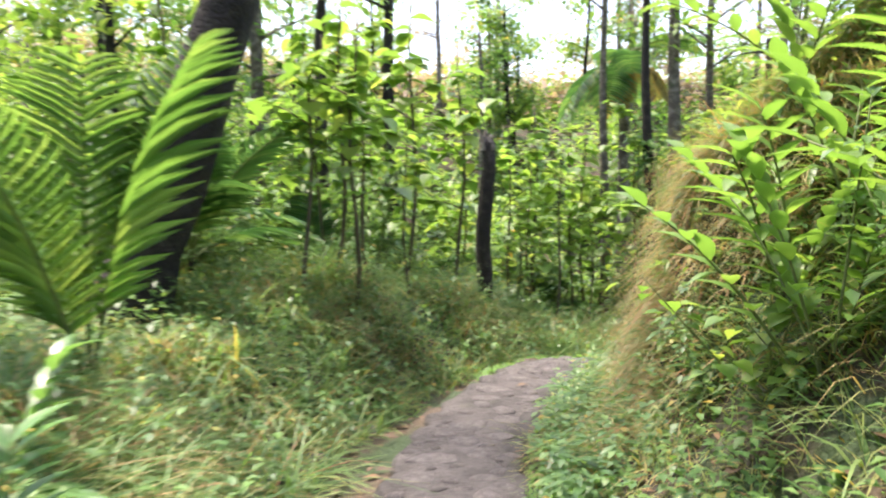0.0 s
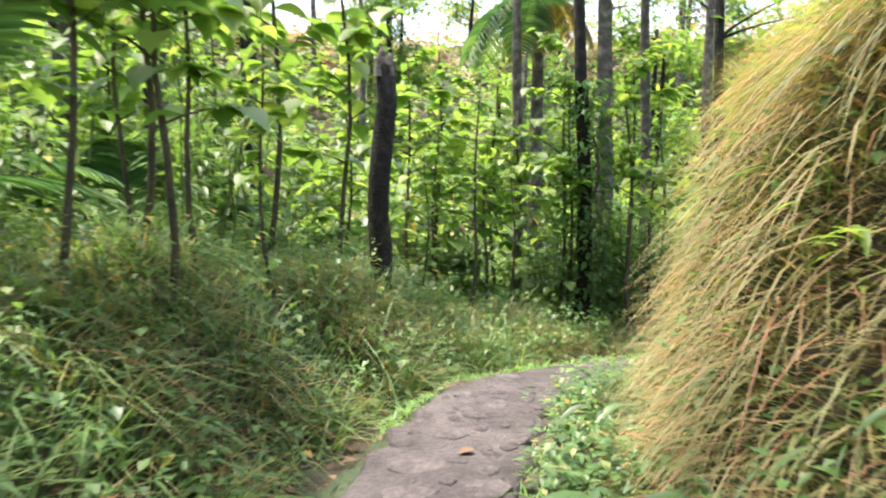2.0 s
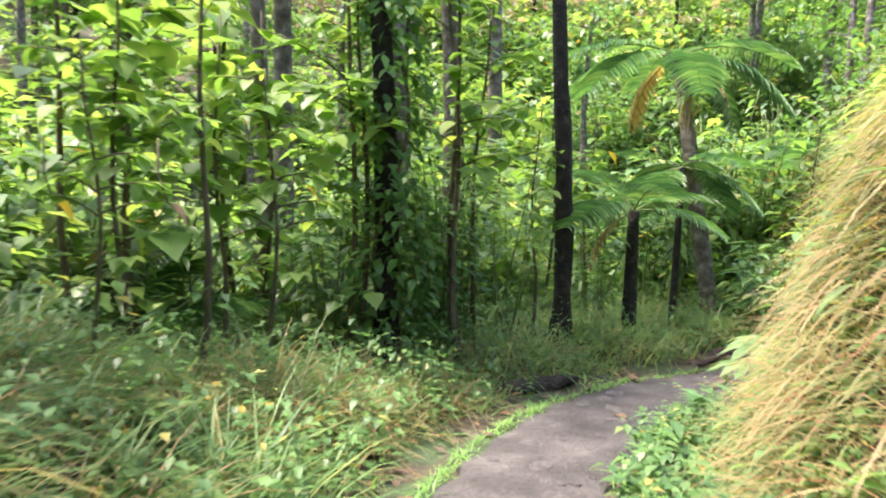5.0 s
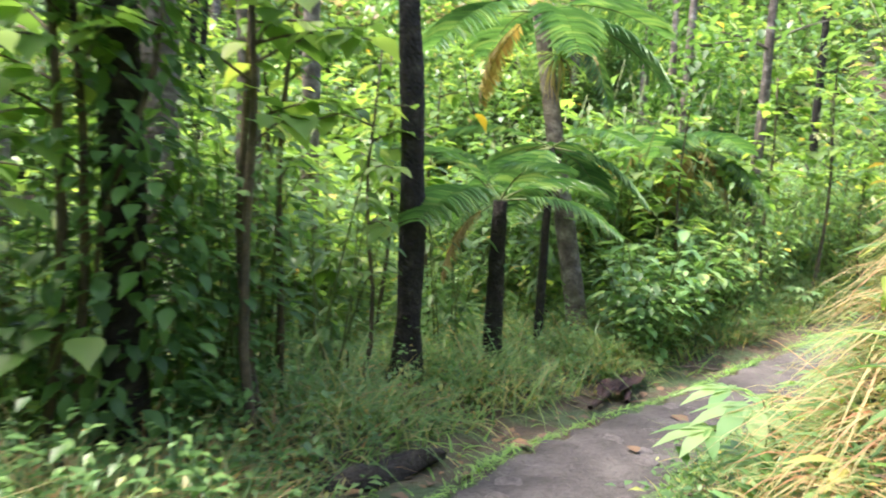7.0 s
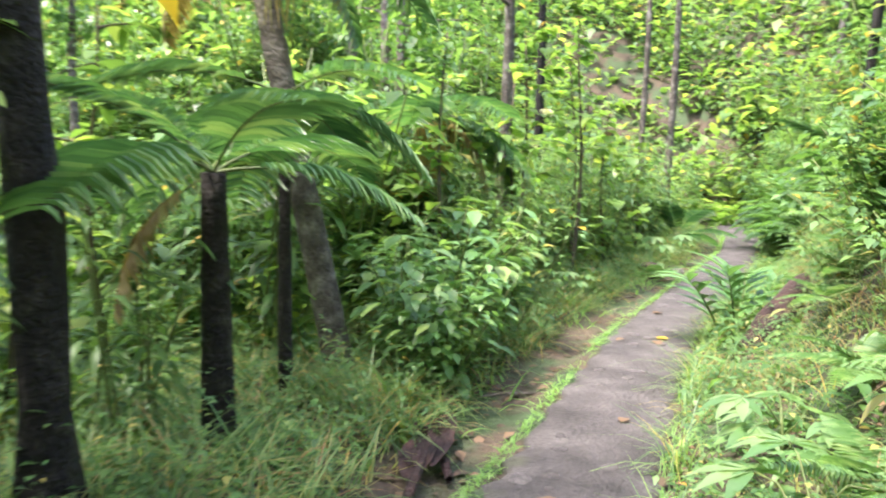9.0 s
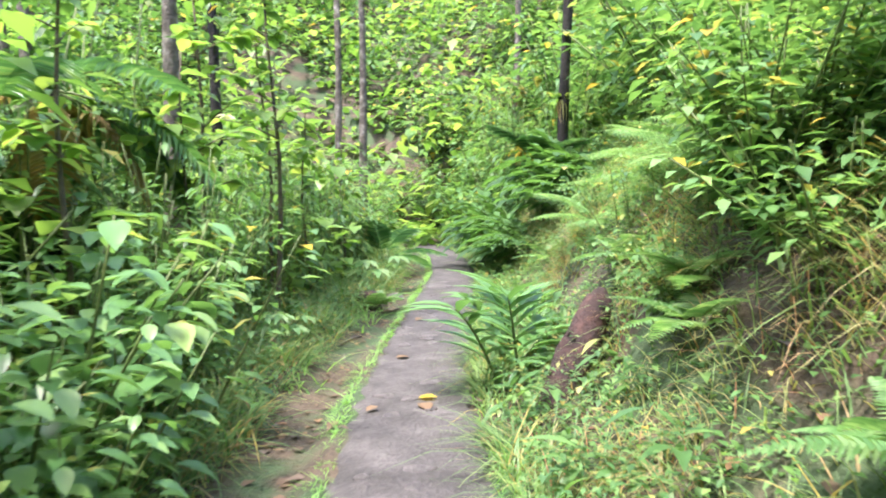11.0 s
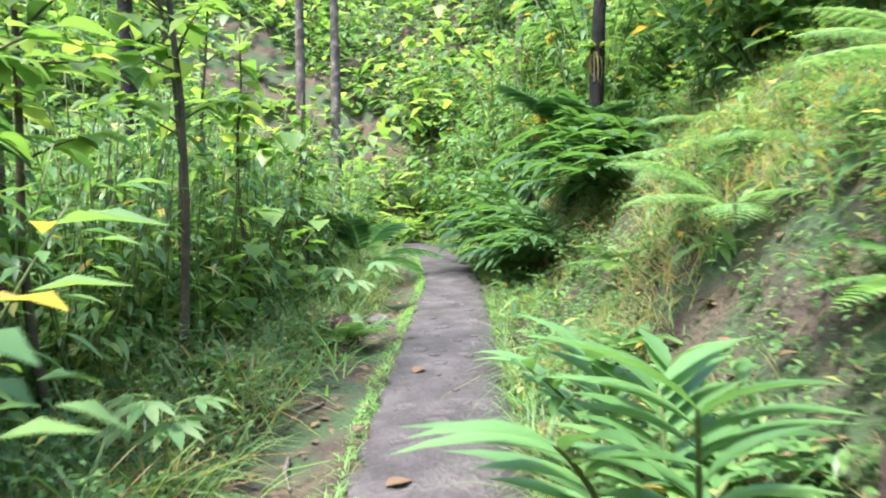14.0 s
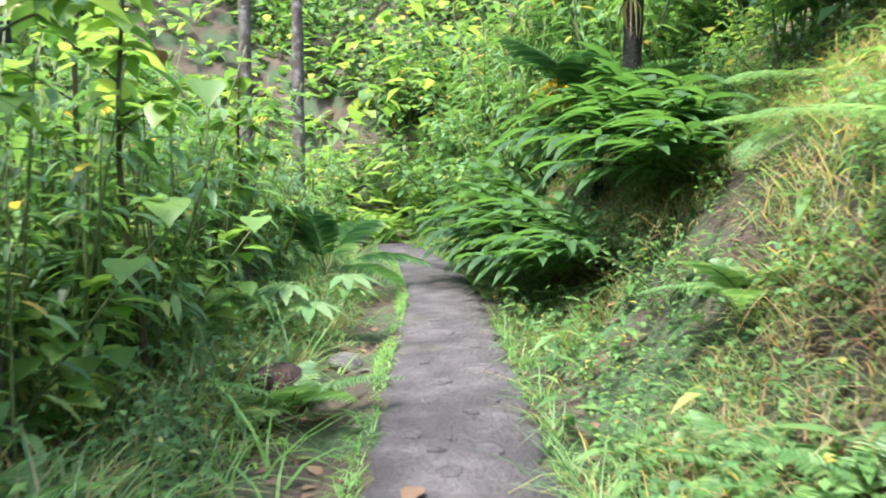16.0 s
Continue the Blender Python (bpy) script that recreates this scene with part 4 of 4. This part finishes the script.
grass("bank_grass", "long golden arching grass hanging over the bank", 72000, 3.9, 12.4, 0.82, 3.4, 0.16, 0.52, 0.012, GRASS_STRAW, 1.25, 0.45, 1.05, tall=0.75)
grass("bank_grass", "long green arching grass on the bank", 12000, -3, 13, 0.7, 3.4, 0.15, 0.45, 0.012, GRASS_GREEN, 0.8, 0.45, 1.05, tall=0.85)
grass("bank_grass", "mixed green grass on the shaded bank", 27000, 11, 33, 0.42, 3.4, 0.15, 0.5, 0.009, GRASS_GREEN, 0.7, 0.3, 1.4, patch=-0.1)
grass("bank_grass", "dry straw-coloured grass on the bank", 42000, 11, 32, 0.55, 3.4, 0.15, 0.5, 0.008, GRASS_STRAW, 0.8, 0.5, 1.0, patch=0.1)
grass("bank_grass", "dry tangled grass at the bank's foot", 9000, -2, 5.6, 0.5, 3.0, 0.2, 0.55, 0.008, GRASS_GOLD, 0.9, 0.5, 1.1)
grass("verge_grass", "grass and weeds beside the footpath", 28000, -3, 9.5, -3.8, -0.75, 0.25, 0.7, 0.017, GRASS_GREEN, 0.7, 0.25, 1.2)
grass("verge_grass", "dry brownish grass beside the footpath", 26000, 0, 12, -3.8, -0.85, 0.25, 0.6, 0.013, GRASS_STRAW, 0.8, 0.25, 1.0, patch=-0.1)
grass("verge_grass", "tall grass under the thicket", 46000, 9, 34, -3.6, -0.92, 0.2, 0.65, 0.015, GRASS_GREEN, 0.6, 0.15, 1.2)
grass("verge_grass", "dry straw grass among the thicket stems", 16000, 10, 33, -3.4, -0.95, 0.2, 0.6, 0.012, GRASS_STRAW, 0.8, 0.3, 1.1, patch=0.0)
grass("verge_tufts", "broad bright grass blades in tufts", 7000, -2, 27, -3.0, -0.7, 0.15, 0.5, 0.02, GRASS_LIME, 0.8, 0.2, 1.1, patch=0.15)
grass("bank_tufts", "broad bright grass blades on the bank", 5000, 1, 26, 0.6, 2.8, 0.15, 0.42, 0.016, GRASS_GREEN, 0.8, 0.4, 1.1, patch=0.2)
grass("edge_grass", "short bright grass along the concrete edge", 7000, 6.5, 33, -0.5, -0.35, 0.05, 0.15, 0.009, GRASS_LIME, 0.8, -0.2, 1.0, tall=0.9)
grass("edge_grass", "short grass along the concrete edge", 4500, -3, 33, 0.35, 0.5, 0.05, 0.17, 0.009, GRASS_LIME, 0.8, -0.2)
weeds("verge_weeds", "small leafy weeds beside the footpath", 3600, -3, 12, -3.4, -0.72, 0.075, 0.5, LEAF, BIT, 1.2)
weeds("verge_weeds", "leafy weeds under the thicket", 5200, 11, 34, -3.6, -0.95, 0.055, 0.5, LEAF, BIT, 1.2)
weeds("bank_weeds", "small leafy weeds at the bank's foot", 4500, -3, 12, 0.45, 3.0, 0.065, 0.3, LEAF, BIT, 1.5)
weeds("bank_weeds", "leafy weeds covering the shaded bank", 7000, 10.5, 34, 0.5, 4.0, 0.05, 0.35, LEAF, BIT, 1.3, patch=-0.6)
weeds("bank_weeds", "narrow-leaved weeds hanging over the grassy bank", 450, 4, 13, 0.9, 3.0, 0.11, 0.35, LEAF_LIME, LANCE, 1.0, patch=-0.2, per=8)
weeds("bank_weeds", "long-leaved plants on the bank", 380, 3, 26, 0.5, 3.2, 0.2, 0.35, LEAF, LANCE, 1.2, per=7)
weeds("thicket_weeds", "low plants on the forest floor", 2600, 2, 30, -10, -3, 0.15, 0.7, LEAF, BIT, 1.0)
weeds("thicket_weeds", "low plants high on the bank", 2600, -2, 30, 3, 9, 0.15, 0.7, LEAF_LIME, BIT, 1.0)

# dead leaves on the soil
s, d, x, y = scatter(6000, -2, 32, -1.6, 2.0)
ok = np.abs(d) > 0.42
x, y = x[ok], y[ok]
lit = part("leaf_litter", batch(SMALL, np.stack([x, y, ground(x, y) + 0.012], 1), rand_dirs(len(x), -0.1, 0.15), rng.uniform(0.04, 0.12, len(x))), DEAD_LEAF)
tagged(lit, "brown fallen leaves scattered on the soil", "leaf litter", kind="stuff")

# ---- loose things near the trail ----


def fallen_leaf(x, y, size, turn, mat, label):
    t = part("fallen_leaf", batch(strip_leaf([0.04, 0.3, 0.34, 0.22, 0.0], 0.12, 0.25), [(0, 0, 0)], [(0, 1, 0.06)], size), mat)
    tagged(t, label, "leaf", "fallen leaves")
    t.matrix_basis = pose(x, y, float(trail_at(x, y)[2][0]) + 0.026, 0, 0, turn)


for i, (s, d, sz, m, lb) in enumerate(((18.15, 0.14, 0.13, YELLOW_LEAF, "orange-yellow fallen leaf on the footpath"), (17.95, -0.22, 0.1, DEAD_LEAF, "brown fallen leaf on the footpath"), (18.0, 0.05, 0.14, DEAD_LEAF, "grey dried leaf on the footpath"),
                                       (14.3, -0.12, 0.16, DEAD_LEAF, "dark dried leaf on the footpath"), (19.4, -0.2, 0.12, DEAD_LEAF, "dark curled leaf on the footpath"), (15.6, 0.1, 0.1, DEAD_LEAF, "pale dry leaf on the footpath"),
                                       (13.2, 0.1, 0.11, DEAD_LEAF, "brown leaf on the footpath"), (11.6, 0.15, 0.1, DEAD_LEAF, "brown leaf on the footpath"), (21.4, -0.15, 0.13, DEAD_LEAF, "pale dry leaf on the footpath"), (6.2, 0.1, 0.09, DEAD_LEAF, "brown leaf on the footpath"))):
    x, y = offset(s, d)
    fallen_leaf(float(x), float(y), sz, i * 53, m, lb)

# dried reddish palm sheath in the gutter
sheath = thing("palm_sheath", "dried reddish-brown palm sheath lying in the gutter", "palm sheath")
for k in range(3):
    part("blade", batch(strip_leaf([0.08, 0.17, 0.18, 0.12, 0.02], -0.06, 0.5), [(0.05 * k - 0.05, 0.06 * k, 0.01 * k)], [(0.12 * (k - 1), 1, 0.02)], 0.42, 0.3), BARK_RED, sheath)
part("stalk", tube([(0, -0.35, 0.02), (0, -0.1, 0.03), (0, 0.3, 0.02)], [0.02, 0.03, 0.01], 6), BARK_RED, sheath)
sheath.matrix_basis = pose(6.75, 11.45, gz(6.75, 11.45) + 0.05, 0, 0, -75)
copy_thing(sheath, pose(7.15, 11.5, gz(7.15, 11.5) + 0.06, 0, 0, -60))

# dark hollow log in the gutter
logt = thing("fallen_log", "dark rotten log lying in the gutter", "log")
u = np.linspace(0, 1, 8)
part("wood", tube(np.stack([0.03 * np.sin(u * 6), u * 0.75, 0.015 * np.sin(u * 9)], 1), [0.04, 0.06, 0.075, 0.06, 0.07, 0.075, 0.055, 0.03], 9, 0.28), BARK_DARK, logt)
logt.matrix_basis = pose(3.9, 11.14, gz(4.2, 11.1) + 0.035, 0, 0, -95)

# leaning reddish stump on the bank
st2 = thing("tree_stump", "leaning reddish-brown rotten stump on the bank", "stump")
part("trunk", tube([(-0.22, 0.1, -0.25), (0.0, 0.0, 0.0), (0.2, -0.12, 0.2), (0.38, -0.25, 0.4), (0.48, -0.33, 0.51), (0.53, -0.36, 0.57)], [0.13, 0.12, 0.11, 0.1, 0.08, 0.03], 9, 0.3), BARK_RED, st2)
at_place(st2, 10.1, 10.05)

# small brown stump left of the trail and a stick
st3 = thing("tree_stump", "small rounded brown stump beside the footpath", "stump")
part("trunk", tube([(0, 0, -0.1), (0, 0, 0.08), (0.01, 0, 0.18), (0.01, 0, 0.23)], [0.2, 0.18, 0.15, 0.08], 10, 0.12), BARK_RED, st3)
at_place(st3, 15.22, 11.6)
for x, y, l, tu in ((13.35, 11.5, 0.45, 70), (8.6, 11.4, 0.5, 40), (12.4, 11.55, 0.4, 100)):
    stick = part("stick", tube([(0, 0, 0), (0.02, l * 0.5, 0.012), (0, l, 0)], [0.012, 0.011, 0.006], 6, 0.1), BARK_GREY)
    tagged(stick, "pale dry stick lying on the soil", "stick")
    stick.matrix_basis = pose(x, y, gz(x, y) + 0.015, 0, 0, tu)

# gutter stones
for x, y, r in ((-0.9, 3.9, 0.13), (-0.75, 4.3, 0.1), (-0.55, 5.2, 0.09), (1.55, 9.1, 0.08), (2.4, 10.4, 0.1), (16.2, 11.3, 0.12)):
    bm = bmesh.new()
    bmesh.ops.create_icosphere(bm, subdivisions=3, radius=r)
    for v in bm.verts:
        v.co *= 1 + 0.25 * noise.noise(v.co * 9 + Vector((x, y, 0)))
        v.co.z *= 0.6
    me = bpy.data.meshes.new("stone")
    bm.to_mesh(me)
    bm.free()
    me.materials.append(STONE)
    rock = tagged(new("rock", me), "rounded grey rock lying beside the footpath", "rock", "rocks by the trail")
    rock.matrix_basis = pose(x, y, gz(x, y) + r * 0.2, 0, 0, x * 90)

# hanging yellow and dead leaves, white blossom
for x, y, z, m, lb in ((2.48, 11.45, 0.65, YELLOW_LEAF, "large yellowing leaf on a sapling"), (1.35, 10.2, 0.66, DEAD_LEAF, "large pinkish dead leaf hanging on a sapling"), (0.9, 10.6, 0.66, YELLOW_LEAF, "orange dying leaf on a shrub"),
                       (-0.42, 8.3, 1.2, DEAD_LEAF, "brown dead leaf hanging among lime leaves"), (17.15, 12.72, 0.9, DEAD_LEAF, "greyish dead leaf hanging on a sapling"), (5.6, 11.9, 0.9, YELLOW_LEAF, "yellow leaf hanging on a sapling")):
    t = thing("hanging_leaf", lb, "leaf")
    part("blade", batch(HEART, [(0, 0, 0)], [(0.5, -0.2, -0.45)], 0.15), m, t)
    part("stalk", tube([(0, 0, 0), (-0.03, 0.05, 0.12), (-0.02, 0.1, 0.3)], 0.005, 4), STEM_BROWN, t)
    t.matrix_basis = pose(x, y, z)
fl = thing("white_flower", "white blossom hanging on a thin twig", "flower")
part("blossom", batch(OVAL, np.zeros((7, 3)), rand_dirs(7, -0.9, 0.2), 0.17), PETAL, fl)
part("stalk", tube([(0, 0, 0), (0.02, 0.03, 0.15), (0.0, 0.1, 0.4)], 0.005, 4), STEM, fl)
fl.matrix_basis = pose(17.35, 13.85, 1.3)

# ---- stones set in the trail ----
kinds = []
for k in range(6):
    m = 7
    th = np.arange(m) * 2 * np.pi / m + rng.uniform(-0.2, 0.2, m)
    r = rng.uniform(0.72, 1.18, m)
    o = np.stack([np.cos(th) * r, np.sin(th) * r * 0.8, 0 * th], 1)
    v = np.concatenate([o + (0, 0, -0.2), o + (0, 0, 0.05), o * (0.86, 0.86, 1) + (0, 0, 0.1), [(0, 0, 0.1)]])
    f = []
    for i in range(m):
        j = (i + 1) % m
        for a in (0, m):
            f += [(a + i, a + j, a + m + j), (a + i, a + m + j, a + m + i)]
        f.append((2 * m + i, 2 * m + j, 3 * m))
    kinds.append(mesh_of("stone", (v, np.array(f)), STONE, smooth=False))
taken = []
for i in range(2600):
    s = srng.uniform(-1.0, 25)
    if s > 8.2 and srng.uniform() > 0.06:
        continue
    d = srng.uniform(-0.29, 0.29)
    r = srng.uniform(0.035, 0.15) if s < 8.2 else srng.uniform(0.03, 0.1)
    if abs(d) + r > 0.36 or any(math.hypot(s - q[0], d - q[1]) < (r + q[2]) * 0.9 for q in taken) or len(taken) > 290:
        continue
    taken.append((s, d, r))
    x, y = offset(s, d)
    z = float(np.interp(s, S_AT, LINE[:, 2])) + 0.014 - 0.012 * (abs(d) / 0.3) ** 2
    ob = new("stone", kinds[int(srng.integers(6))])
    ob.parent = pavement
    ob.matrix_basis = pose(float(x), float(y), z, 0, 0, srng.uniform(0, 360)) @ Matrix.Diagonal((r, r, 0.085, 1))
